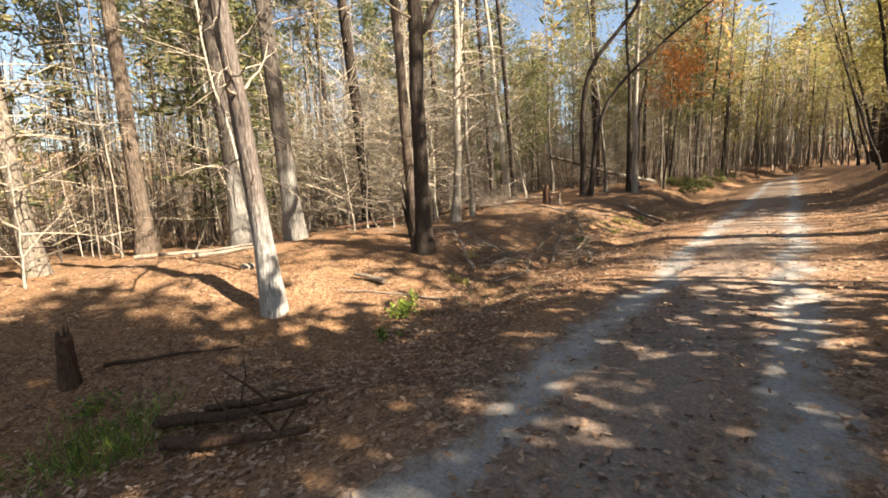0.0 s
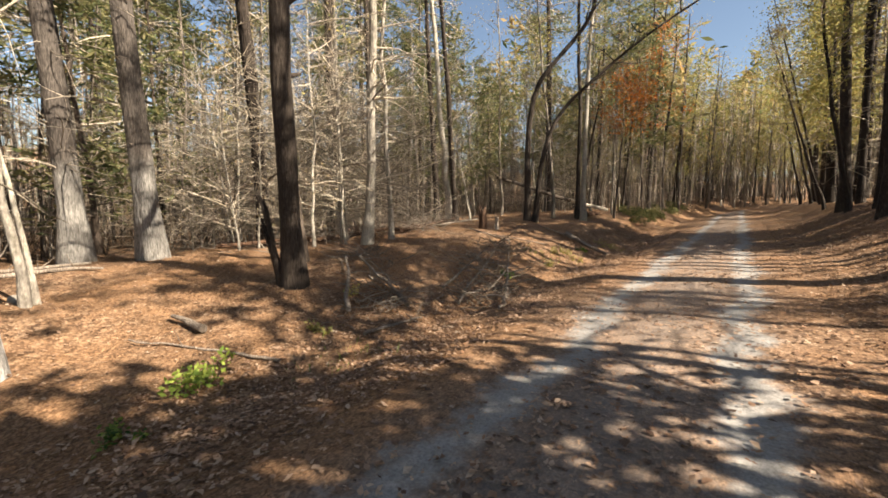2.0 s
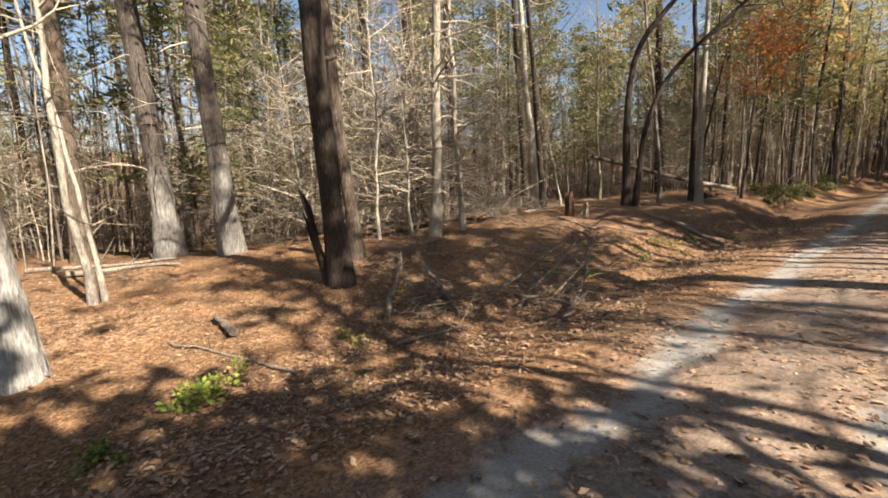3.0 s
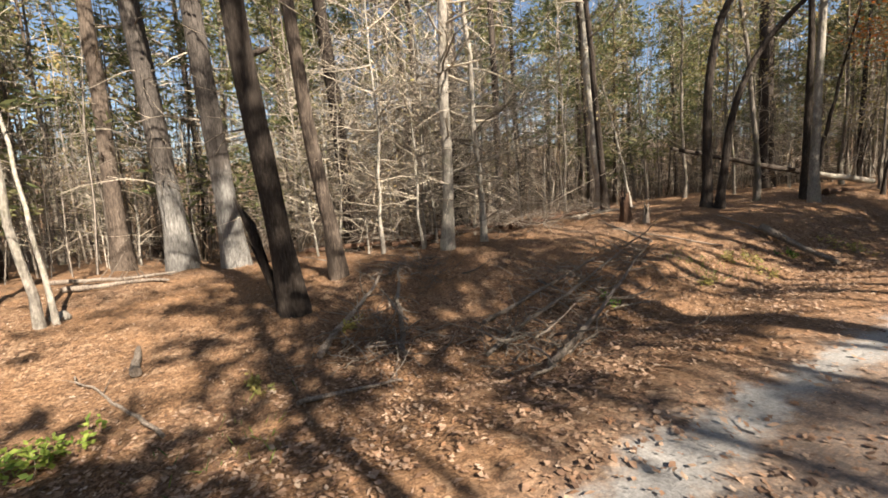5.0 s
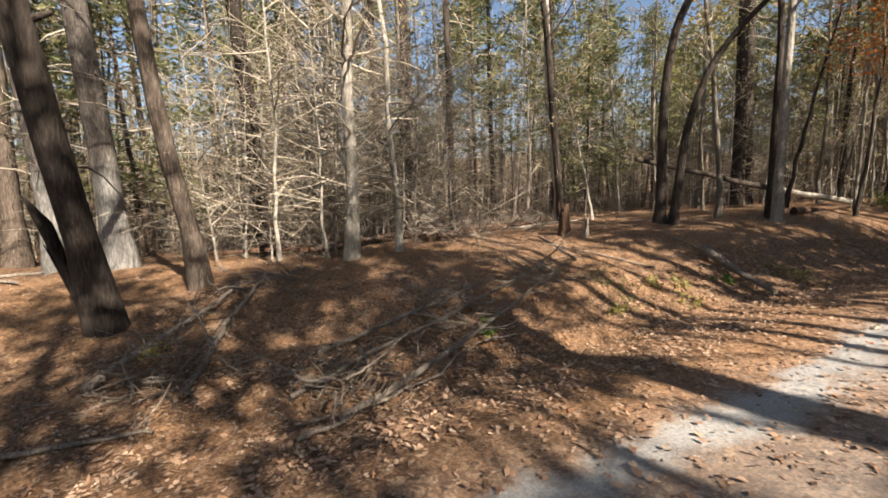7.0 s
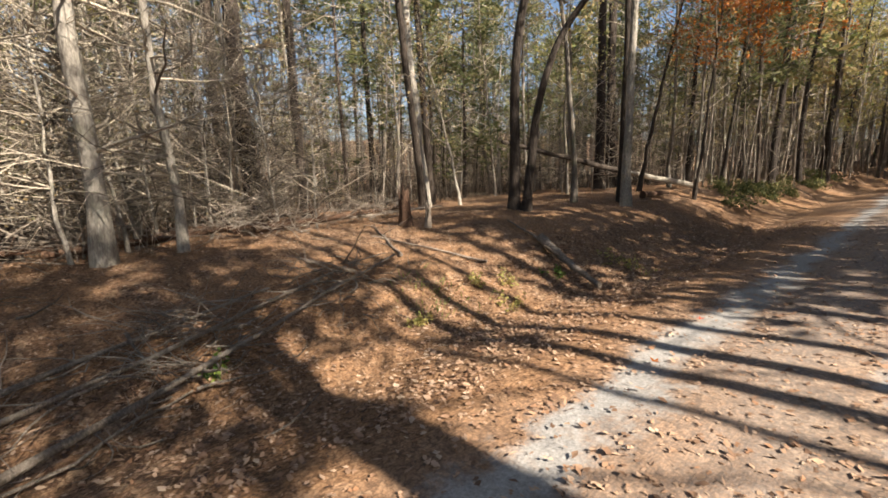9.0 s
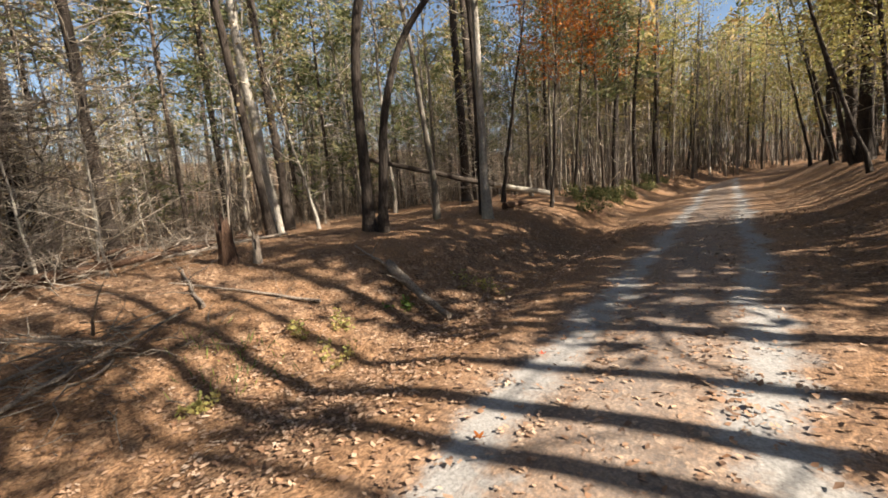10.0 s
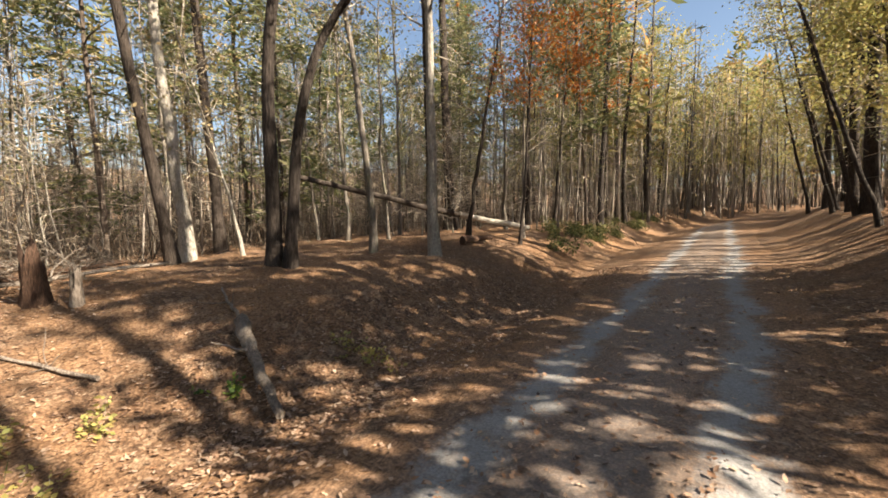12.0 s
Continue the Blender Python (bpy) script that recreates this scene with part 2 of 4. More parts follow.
# ---- mesh tools ----
class Shape:
    """Collects tubes and blades, and becomes one mesh."""

    def __init__(self):
        self.v, self.f, self.n = [], [], 0

    def add(self, verts, faces):
        self.v.append(np.asarray(verts, float))
        self.f.append(np.asarray(faces, int) + self.n)
        self.n += len(verts)

    def tube(self, path, radii, sides=6, rough=0.0, rng=None):
        path, radii = np.asarray(path, float), np.asarray(radii, float)
        k = len(path)
        way = np.gradient(path, axis=0)
        way /= np.linalg.norm(way, axis=1)[:, None] + 1e-9
        ref = np.array((1.0, 0, 0)) if abs(way[0][0]) < 0.8 else np.array((0, 1.0, 0))
        a = np.cross(way, ref)
        a /= np.linalg.norm(a, axis=1)[:, None] + 1e-9
        b = np.cross(way, a)
        t = np.arange(sides) * 2 * np.pi / sides
        r = radii[:, None] * np.ones((k, sides))
        if rough:
            r = r * (1 + rough * (rng.random((k, sides)) - 0.5) + rough * np.sin(3 * t + rng.random() * 6)[None])
        ring = path[:, None] + r[..., None] * (a[:, None] * np.cos(t)[None, :, None] + b[:, None] * np.sin(t)[None, :, None])
        i, j = np.meshgrid(np.arange(k - 1), np.arange(sides), indexing="ij")
        j2 = (j + 1) % sides
        quads = np.stack((i * sides + j, i * sides + j2, (i + 1) * sides + j2, (i + 1) * sides + j), -1).reshape(-1, 4)
        self.add(ring.reshape(-1, 3), quads)
        for row, turn in ((0, 1), (k - 1, -1)):
            if radii[row] > 0.02 and sides > 3:
                base = self.n
                ring_v = np.vstack((ring[row], path[row][None]))
                js = np.arange(sides)
                cap = np.stack((js, np.full(sides, sides), np.full(sides, sides), (js + turn) % sides), -1)
                self.v.append(ring_v)
                self.f.append(np.stack((cap[:, 0], cap[:, 3], cap[:, 1], cap[:, 1]), -1) + base)
                self.n += len(ring_v)

    def blades(self, at, along, across, bend=None):
        """Leaf blades: one diamond of two folded halves for each row."""
        at, along, across = (np.asarray(q, float) for q in (at, along, across))
        n = len(at)
        lift = np.zeros_like(at) if bend is None else bend
        v = np.stack((at, at + along * 0.5 + across + lift, at + along, at + along * 0.5 - across + lift), 1).reshape(-1, 3)
        q = np.arange(n)[:, None] * 4 + np.array((0, 1, 2, 3))
        self.add(v, q)

    def arrays(self):
        return np.vstack(self.v), np.vstack(self.f)

    def mesh(self, name, material, smooth=True):
        v, f = self.arrays()
        return grid_mesh(name, v, f, material, smooth)


def grid_mesh(name, v, f, material, smooth=True):
    """A mesh from arrays of corners and faces; a face with its last corner twice is a triangle."""
    tri = f[:, 2] == f[:, 3]
    size = np.where(tri, 3, 4)
    keep = np.ones(f.shape, bool)
    keep[:, 3] = ~tri
    loops = f[keep]
    mesh = bpy.data.meshes.new(name)
    mesh.vertices.add(len(v))
    mesh.vertices.foreach_set("co", v.astype(np.float32).ravel())
    mesh.loops.add(len(loops))
    mesh.loops.foreach_set("vertex_index", loops.astype(np.int32))
    mesh.polygons.add(len(f))
    mesh.polygons.foreach_set("loop_start", np.concatenate(((0,), np.cumsum(size)[:-1])).astype(np.int32))
    if smooth:
        mesh.polygons.foreach_set("use_smooth", np.ones(len(f), bool))
    mesh.update(calc_edges=True)
    mesh.materials.append(material)
    return mesh


def part(name, shape, material, parent, label="", smooth=True):
    ob = new(name, shape.mesh(name, material, smooth))
    ob.parent = parent
    if label:
        tagged(ob, label)
    return ob


def unit(v):
    v = np.asarray(v, float)
    return v / (np.linalg.norm(v, axis=-1, keepdims=True) + 1e-9)


def ground_at(x, y):
    return float(land(x, y))


# ---- the land ----
# cross-section of the land: rows of (y, [(x, z), ...]), over a plane that climbs to +x and +y
SECTIONS = (
    (4.0, ((-18, .82), (-9.5, .76), (-7.4, .52), (-5.9, .14), (-4.6, -.17), (-3.7, -.2), (-3.0, -.1), (-2.3, 0))),
    (8.5, ((-18, .85), (-8.2, .77), (-6.4, .6), (-4.9, .2), (-4.2, -.02), (-3.5, -.2), (-2.9, -.1), (-2.3, 0))),
    (14.0, ((-18, 1.05), (-7.2, .87), (-5.8, .53), (-4.8, .3), (-4.2, .03), (-3.5, -.17), (-2.8, -.06), (-2.3, 0))),
    (17.0, ((-18, 1.1), (-7.0, .95), (-5.8, .85), (-4.7, .6), (-3.9, .12), (-3.2, -.15), (-2.7, -.06), (-2.3, 0))),
    (26.0, ((-18, 1.3), (-8.5, 1.2), (-6.5, 1.05), (-5.0, .6), (-4.2, .12), (-3.4, -.12), (-2.8, -.05), (-2.3, 0))),
)
RIGHT = ((1.0, 0), (1.7, .1), (2.6, .45), (3.6, .95), (5.0, 1.15), (9, 1.3), (40, 2.0))


def bend(y):
    """How far the road has swung to +x at y."""
    return 0.006 * np.maximum(0, y - 34) ** 2


def land(x, y):
    """Height of the ground at arrays x, y."""
    x, y = np.asarray(x, float), np.asarray(y, float)
    yc, u = np.clip(y, -40, 75), x - np.minimum(bend(y), 14)
    zs = [np.interp(u, [p[0] for p in s], [p[1] for p in s]) for _, s in SECTIONS]
    z = zs[0] * 1.0
    for (y0, _), (y1, _), a, b in zip(SECTIONS, SECTIONS[1:], zs, zs[1:]):
        k = np.clip((y - y0) / (y1 - y0), 0, 1)
        k = k * k * (3 - 2 * k)
        z = np.where(y >= y0, a + (b - a) * k, z)
    z = z + np.interp(u, [p[0] for p in RIGHT], [p[1] for p in RIGHT]) * np.clip((y + 30) / 30, .3, 1)
    far = np.clip(y - 28, 0, 40)
    hills = .14 * np.clip(-x - 42, 0, 130) + .12 * np.clip(y - 88, 0, 120) + .1 * np.clip(x - 40, 0, 120)
    return hills + z + .0493 * np.clip(x, -20, 25) + .041 * yc + .0004 * far ** 2 - .012 * np.clip(y - 64, 0, 60)


def land_sheet():
    near_x = np.arange(-15, 7.01, 0.14)
    xs = np.concatenate((-15 - np.geomspace(0.3, 285, 34)[::-1], near_x, 7 + np.geomspace(0.3, 290, 30)))
    near_y = np.arange(-2, 30.01, 0.16)
    ys = np.concatenate((-2 - np.geomspace(0.3, 290, 28)[::-1], near_y, 30 + np.geomspace(0.3, 300, 36)))
    x, y = np.meshgrid(xs, ys)
    z = land(x, y)
    bumpy = np.clip(np.abs(x + 0.7) - 1.9, 0, 1)
    for i in np.ndindex(x.shape):
        if abs(x[i]) < 16 and -3 < y[i] < 32:
            p = (x[i], y[i], 0)
            z[i] += bumpy[i] * (0.10 * noise.noise((p[0] * 0.9, p[1] * 0.9, 3)) + 0.035 * noise.noise((p[0] * 3.1, p[1] * 3.1, 7)))
    # the road bed lies a little lower than its own surface
    z -= 0.03 * np.clip(1 - np.abs(x - np.minimum(bend(y), 14) + 0.7) / 1.75, 0, 0.5) * 2
    r, c = x.shape
    i, j = np.meshgrid(np.arange(r - 1), np.arange(c - 1), indexing="ij")
    k = i * c + j
    f = np.stack((k, k + 1, k + c + 1, k + c), -1).reshape(-1, 4)
    ob = new("ground", grid_mesh("ground", np.stack((x, y, z), -1).reshape(-1, 3), f, LITTER))
    return tagged(ob, "forest floor covered with brown leaves and pine needles", "ground", kind="structure")


def road_sheet():
    xs = np.linspace(-2.75, 1.35, 36)
    ys = np.concatenate((np.arange(-25, 0, 0.8), np.arange(0, 30, 0.2), np.arange(30, 95, 0.7)))
    x, y = np.meshgrid(xs, ys)
    u = (x + 0.7) / 2.05
    z = land(x + np.minimum(bend(y), 14), y) + 0.016 * (1 - np.abs(u) ** 3) - 0.02 * np.abs(u) ** 6
    for at, half in ((-1.5, 0.35), (0.15, 0.4)):
        z -= 0.022 * np.exp(-((x - at) / half) ** 2)
    for i in np.ndindex(x.shape):
        z[i] += 0.012 * noise.noise((x[i] * 2.3, y[i] * 1.1, 11)) * (1 - u[i] ** 2)
    r, c = x.shape
    i, j = np.meshgrid(np.arange(r - 1), np.arange(c - 1), indexing="ij")
    k = i * c + j
    f = np.stack((k, k + 1, k + c + 1, k + c), -1).reshape(-1, 4)
    ob = new("road", grid_mesh("road", np.stack((x + np.minimum(bend(y), 14), y, z), -1).reshape(-1, 3), f, ROAD))
    return tagged(ob, "gravel forest road with two pale wheel tracks and leaf-strewn middle", "road", kind="structure")


land_sheet()
road_sheet()


# ---- trees ----
def trunk_path(rng, height, lean, steps=14, wobble=0.02, bow=0.0):
    h = np.linspace(0, height, steps)
    sway = np.cumsum(rng.normal(0, wobble, (steps, 2)), axis=0) * np.sqrt(height / steps)
    sway -= sway[0] + (sway[-1] - sway[0]) * (h / height)[:, None]
    p = np.zeros((steps, 3))
    p[:, 0] = h * lean[0] + sway[:, 0]
    p[:, 1] = h * lean[1] + sway[:, 1]
    p[:, 2] = h
    p[0, 2] = -0.25
    return p


def along_path(path, z):
    return np.array([np.interp(z, path[:, 2], path[:, i]) for i in range(3)])


def branch(shape, rng, start, way, length, radius, sides=4, droop=0.0, kink=0.16, steps=5):
    """A crooked branch; returns its path."""
    pts, d = [np.asarray(start, float)], unit(way)
    for s in range(steps):
        d = unit(d + rng.normal(0, kink, 3) + np.array((0, 0, -droop / steps)))
        pts.append(pts[-1] + d * length / steps)
    pts = np.array(pts)
    shape.tube(pts, radius * np.linspace(1, 0.22, steps + 1), sides)
    return pts


def needle_tufts(shape, rng, at, count, size, spray=0.5, wide=0.085):
    """Fans of fine needles round the points at."""
    at = np.asarray(at, float)
    n = len(at) * count
    p = np.repeat(at, count, axis=0) + rng.normal(0, size * 0.5, (n, 3)) * (1, 1, 0.5)
    d = unit(rng.normal(0, 1, (n, 3)) * (1, 1, spray) + (0, 0, 0.25))
    w = unit(np.cross(d, rng.normal(0, 1, (n, 3))))
    long = size * (0.6 + 0.8 * rng.random((n, 1)))
    shape.blades(p, d * long, w * long * wide)


def leaf_cloud(shape, rng, at, count, spread_by, size):
    at = np.asarray(at, float)
    n = len(at) * count
    p = np.repeat(at, count, axis=0) + rng.normal(0, spread_by, (n, 3)) * (1, 1, 0.6)
    d = unit(rng.normal(0, 1, (n, 3)) * (1, 1, 0.6))
    w = unit(np.cross(d, rng.normal(0, 1, (n, 3))))
    long = size * (0.6 + 0.8 * rng.random((n, 1)))
    shape.blades(p, d * long, w * long * 0.3)


def flare(height, radius, z, taper=0.72):
    """Trunk radius at the heights z, widened at the foot."""
    return radius * (1 - taper * np.clip(z / height, 0, 1)) + radius * 0.55 * np.exp(-np.clip(z, 0, None) / 0.22)


def pine_shapes(rng, height, radius, lean=(0, 0), crown_from=0.5, dead=40, full=1.0, sides=9, twiggy=2, tuft=6, needle=0.34, big=0, steps=5, wide=0.085):
    path = trunk_path(rng, height, lean, 18)
    trunk, limbs, twig, crown = Shape(), [], Shape(), Shape()
    trunk.tube(path, flare(height, radius, path[:, 2]), sides, 0.1, rng)
    for _ in range(big):
        limb, turn = Shape(), rng.uniform(0, 2 * np.pi)
        way = (np.cos(turn), np.sin(turn), rng.uniform(-0.1, 0.5))
        p = branch(limb, rng, along_path(path, rng.uniform(2.5, height * 0.5)), way, rng.uniform(1.2, 2.6), 0.028, 5, 0.2)
        for q in p[2:]:
            branch(limb, rng, q, rng.normal(0, 1, 3) + unit(p[-1] - p[0]), 0.6, 0.008, 3, steps=3)
        limbs.append(limb)
    for _ in range(dead):
        z = rng.uniform(1.3, height * (crown_from + 0.1))
        turn = rng.uniform(0, 2 * np.pi)
        way = (np.cos(turn), np.sin(turn), rng.uniform(-0.25, 0.35))
        length = rng.uniform(0.4, 2.3)
        p = branch(twig, rng, along_path(path, z), way, length, rng.uniform(0.008, 0.02), 3, 0.3, steps=steps)
        for _ in range(twiggy):
            q = p[rng.integers(1, steps)]
            branch(twig, rng, q, unit(p[-1] - p[0]) + rng.normal(0, 0.6, 3), length * 0.45, 0.005, 3, 0.2, steps=3)
    for z in np.arange(height * crown_from, height * 0.99, 0.62 / full):
        k = (z / height - crown_from) / (1 - crown_from)
        for _ in range(rng.integers(2, 5)):
            turn = rng.uniform(0, 2 * np.pi)
            length = (0.5 + 2.5 * (1 - k) ** 0.7 * min(1, 0.45 + 2.5 * k)) * rng.uniform(0.6, 1.2)
            way = (np.cos(turn), np.sin(turn), rng.uniform(0.05, 0.5))
            p = branch(twig, rng, along_path(path, z), way, length, 0.014 + 0.01 * length, 3, 0.35, steps=steps)
            tips = np.vstack([p[2:]] + [p[2:] + rng.normal(0, 0.32, p[2:].shape) * (1, 1, 0.35) for _ in range(2)])
            needle_tufts(crown, rng, tips, tuft, needle, wide=wide)
    return trunk, limbs, twig, crown


def hardwood_shapes(rng, height, radius, lean=(0, 0), limb_from=0.3, limb_count=16, leaves=4, leaf=0.09, sides=8, path=None, spread_by=0.22, twigs=4, big=0, steps=5, limb_sides=4, rise=(0.25, 1.1)):
    path = trunk_path(rng, height, lean, 16, 0.045) if path is None else np.asarray(path, float)
    trunk, limbs, twig, crown = Shape(), [], Shape(), Shape()
    trunk.tube(path, flare(path[-1][2], radius, path[:, 2], 0.8), sides, 0.06, rng)
    for i in range(limb_count):
        wood = twig
        if i < big:
            wood = Shape()
            limbs.append(wood)
        z = rng.uniform(height * limb_from, height * 0.97)
        turn = rng.uniform(0, 2 * np.pi)
        way = (np.cos(turn), np.sin(turn), rng.uniform(*rise))
        length = rng.uniform(0.8, 2.6) * (1.15 - 0.6 * z / height)
        p = branch(wood, rng, along_path(path, z), way, length, 0.012 + radius * 0.14, limb_sides, -0.1, steps=steps)
        for _ in range(twigs):
            q = p[rng.integers(1, steps + 1)]
            s = branch(wood, rng, q, unit(p[-1] - p[0]) + rng.normal(0, 0.55, 3), length * rng.uniform(0.3, 0.6), 0.006, 3, 0.1, steps=steps - 1)
            if leaves:
                leaf_cloud(crown, rng, s[1:], leaves, spread_by, leaf)
    return trunk, limbs, twig, crown


def dress(base, shapes, bark, limb_bark, leaf_mat, word=""):
    trunk, limbs, twig, crown = shapes
    bole = part("trunk", trunk, bark, base, word)
    for limb in limbs:
        part("limb", limb, limb_bark, bole)
    if twig.n:
        tagged(part("twig_growth", twig, limb_bark, base), kind="stuff")
    if crown.n:
        tagged(part("crown", crown, leaf_mat, base, smooth=False), kind="stuff")


def assemble(kind, shapes, bark, limb_bark, leaf_mat, label, category, group=""):
    base = tagged(new(kind), label, category, group)
    dress(base, shapes, bark, limb_bark, leaf_mat)
    return base


def stand(ob, x, y, turn=0.0, size=1.0):
    ob.matrix_basis = pose(x, y, ground_at(x, y), 0, 0, turn) @ Matrix.Scale(size, 4)
    return ob


SEED = [10]


def fresh():
    SEED[0] += 1
    return np.random.default_rng(SEED[0])


TAKEN = []


def pine(x, y, height, radius, lean, bark=PINE_BARK, label="tall pine with furrowed grey-brown bark and dead lower twigs", **more):
    TAKEN.append((x, y))
    shapes = pine_shapes(fresh(), height, radius, lean, **{"big": 5, "tuft": 3, "crown_from": 0.55, **more})
    return stand(assemble("pine_tree", shapes, bark, TWIG, NEEDLE, label, "tree", "pines beside the road"), x, y)


def hardwood(x, y, height, radius, lean, bark=GREY_BARK, leaf_mat=SPARSE, label="slender grey-barked tree with thin bare branches", name="hardwood_tree", **more):
    TAKEN.append((x, y))
    shapes = hardwood_shapes(fresh(), height, radius, lean, **{"big": 8, **more})
    return stand(assemble(name, shapes, bark, TWIG, leaf_mat, label, "tree", "hardwoods beside the road"), x, y)


# trees beside the ditch, in the order of the walk
pine(-5.74, 2.97, 17, 0.14, (-0.03, -0.083), LICHEN_FOOT, "pine with whitish flaking bark, leaning over the needles", dead=26)
hardwood(-7.3, 3.55, 7, 0.055, (-0.02, -0.08), PALE_BARK, label="thin pale mossy tree beside the leaning pine", leaves=0, limb_from=0.5, limb_count=9, big=4)
hardwood(-7.42, 3.7, 6, 0.035, (-0.1, -0.12), PALE_BARK, label="thin pale stem grown from the mossy foot", leaves=0, limb_from=0.5, limb_count=7, big=3)
pine(-11.3, 1.1, 18, 0.16, (-0.007, -0.068), GREY_BARK, "grey pine with a mossy yellow-green foot")
pine(-13.5, 3.5, 19, 0.21, (-0.01, -0.04), PINE_BARK)
pine(-11.0, 4.92, 20, 0.225, (0.045, -0.075), DARK_FOOT, "thick dark pine with a grey lichen-spotted foot", dead=60)
pine(-10.26, 6.03, 20, 0.23, (0.03, -0.075), DARK_FOOT, "thick dark pine with a flared grey foot", dead=60)
forked = pine(-6.05, 6.57, 18, 0.16, (0.11, -0.143), DARK_BARK, "dark-barked pine with a forked upper trunk", dead=14)
for start, steps in ((4.1, ((0.12, 0.24, 0.25), (0.28, 0.52, 0.9), (0.42, 0.74, 2.0), (0.5, 0.85, 4.0))), (3.2, ((0.06, 0.14, 0.05), (0.09, 0.2, 0.07), (0.11, 0.25, 0.09), (0.12, 0.28, 0.1)))):
    prong = Shape()
    foot = np.array((0.11 * start, -0.143 * start, start))
    prong.tube([foot] + [foot + q for q in steps], np.array((0.085, 0.075, 0.065, 0.055, 0.03)) * (1 if start > 4 else 0.5), 8)
    part("limb", prong, DARK_BARK, forked.children[0])
hardwood(-7.17, 7.48, 13, 0.13, (0.055, -0.145), PINE_BARK, label="young grey-brown tree leaning over the pine needles", limb_from=0.4)
hardwood(-7.85, 9.95, 15, 0.125, (0.065, -0.045), PALE_BARK, label="pale sunlit tree with many fine twigs", limb_from=0.1, limb_count=60, twigs=8, big=10, leaves=0, rise=(-0.2, 0.45))
hardwood(-7.86, 10.92, 12, 0.07, (0.01, -0.055), PALE_BARK, label="thin pale sunlit tree with many fine twigs", limb_from=0.08, limb_count=64, twigs=8, big=10, leaves=0, rise=(-0.25, 0.35))
hardwood(-8.3, 8.7, 6, 0.04, (0.0, -0.03), PALE_BARK, label="thin pale sapling among the twigs", limb_from=0.15, limb_count=34, twigs=7, leaves=0, rise=(-0.15, 0.5))
hardwood(-8.2, 9.6, 5, 0.03, (-0.05, -0.05), PALE_BARK, label="thin pale sapling among the twigs", limb_from=0.15, limb_count=34, twigs=7, leaves=0, rise=(-0.15, 0.5))
pine(-13.2, 13.6, 20, 0.25, (-0.006, -0.045), DARK_BARK)
pine(-12.5, 14.9, 20, 0.14, (0.0, -0.06), DARK_BARK)
pine(-16.8, 13.7, 20, 0.2, (0.0, -0.04), PINE_BARK)
pine(-10.3, 8.7, 19, 0.18, (0.0, -0.09), DARK_BARK)
pine(-13.06, 20.2, 20, 0.16, (-0.05, -0.05), DARK_BARK)
hardwood(-6.3, 22.1, 17, 0.115, (0.01, -0.06), DARK_BARK, label="dark-barked twin of the pale roadside tree")
hardwood(-5.84, 21.5, 17, 0.12, (0.02, -0.09), PALE_BARK, label="pale roadside tree with a straight trunk")
pine(-10.2, 17.65, 17, 0.12, (0.01, -0.185), DARK_BARK, "dark slanting pine beside a sunny clearing", dead=12)
hardwood(-11.0, 18.3, 16, 0.16, (-0.06, -0.06), PALE_BARK)
hardwood(-10.6, 19.5, 6, 0.05, (-0.122, -0.211), PALE_BARK, label="thin slanting sapling by the clearing")
hardwood(-6.9, 20.5, 12, 0.085, (-0.08, -0.075), GREY_BARK)
pine(-10.4, 29.0, 20, 0.24, (-0.03, -0.02), DARK_BARK)
pine(-9.4, 26.3, 19, 0.2, (-0.025, -0.02), DARK_BARK)
hardwood(-7.4, 25.6, 8, 0.085, (0.13, 0.077), DARK_BARK, label="thin dark crooked tree leaning to the road")
pine(3.4, 19.2, 18, 0.23, (-0.03, 0.01), DARK_BARK, "thick dark pine on the roadside bank with broken white twigs", dead=30)
pine(3.3, 24.8, 19, 0.19, (-0.05, 0.01), DARK_BARK)
pine(4.0, 26.5, 19, 0.13, (-0.01, 0.01), DARK_BARK)
pine(3.9, 33.0, 19, 0.22, (-0.01, 0.0), DARK_BARK)
hardwood(3.2, 28.5, 9, 0.07, (-0.3, -0.03), DARK_BARK, label="thin dark tree leaning out over the road")
hardwood(3.6, 37.0, 10, 0.08, (-0.22, 0.0), DARK_BARK, YELLOW, label="thin dark tree leaning out over the road", leaves=5)
hardwood(-6.3, 31.0, 9, 0.09, (0.06, 0.0), DARK_BARK, ORANGE, label="young beech with orange autumn leaves", limb_from=0.45, limb_count=16, leaves=7, leaf=0.13, spread_by=0.3)
hardwood(-5.5, 25.6, 7.2, 0.06, (0.05, 0.0), DARK_BARK, ORANGE, label="young beech with orange autumn leaves", limb_from=0.5, limb_count=16, leaves=6, leaf=0.1, spread_by=0.3)
hardwood(-5.6, 36.0, 16, 0.16, (0.04, 0.0), DARK_BARK, ORANGE, leaves=5, leaf=0.13)
hardwood(-5.3, 41.0, 16, 0.15, (0.02, 0.0), DARK_BARK, SPARSE, leaves=5, leaf=0.13)
hardwood(-5.0, 46.0, 17, 0.18, (0.02, 0.0), DARK_BARK, YELLOW, leaves=5, leaf=0.13)
hardwood(-9.0, 23.4, 9, 0.05, (0.0, -0.04), GREY_BARK, YELLOW, label="slender tree with a few yellow leaves", limb_from=0.3, leaves=3, leaf=0.12)

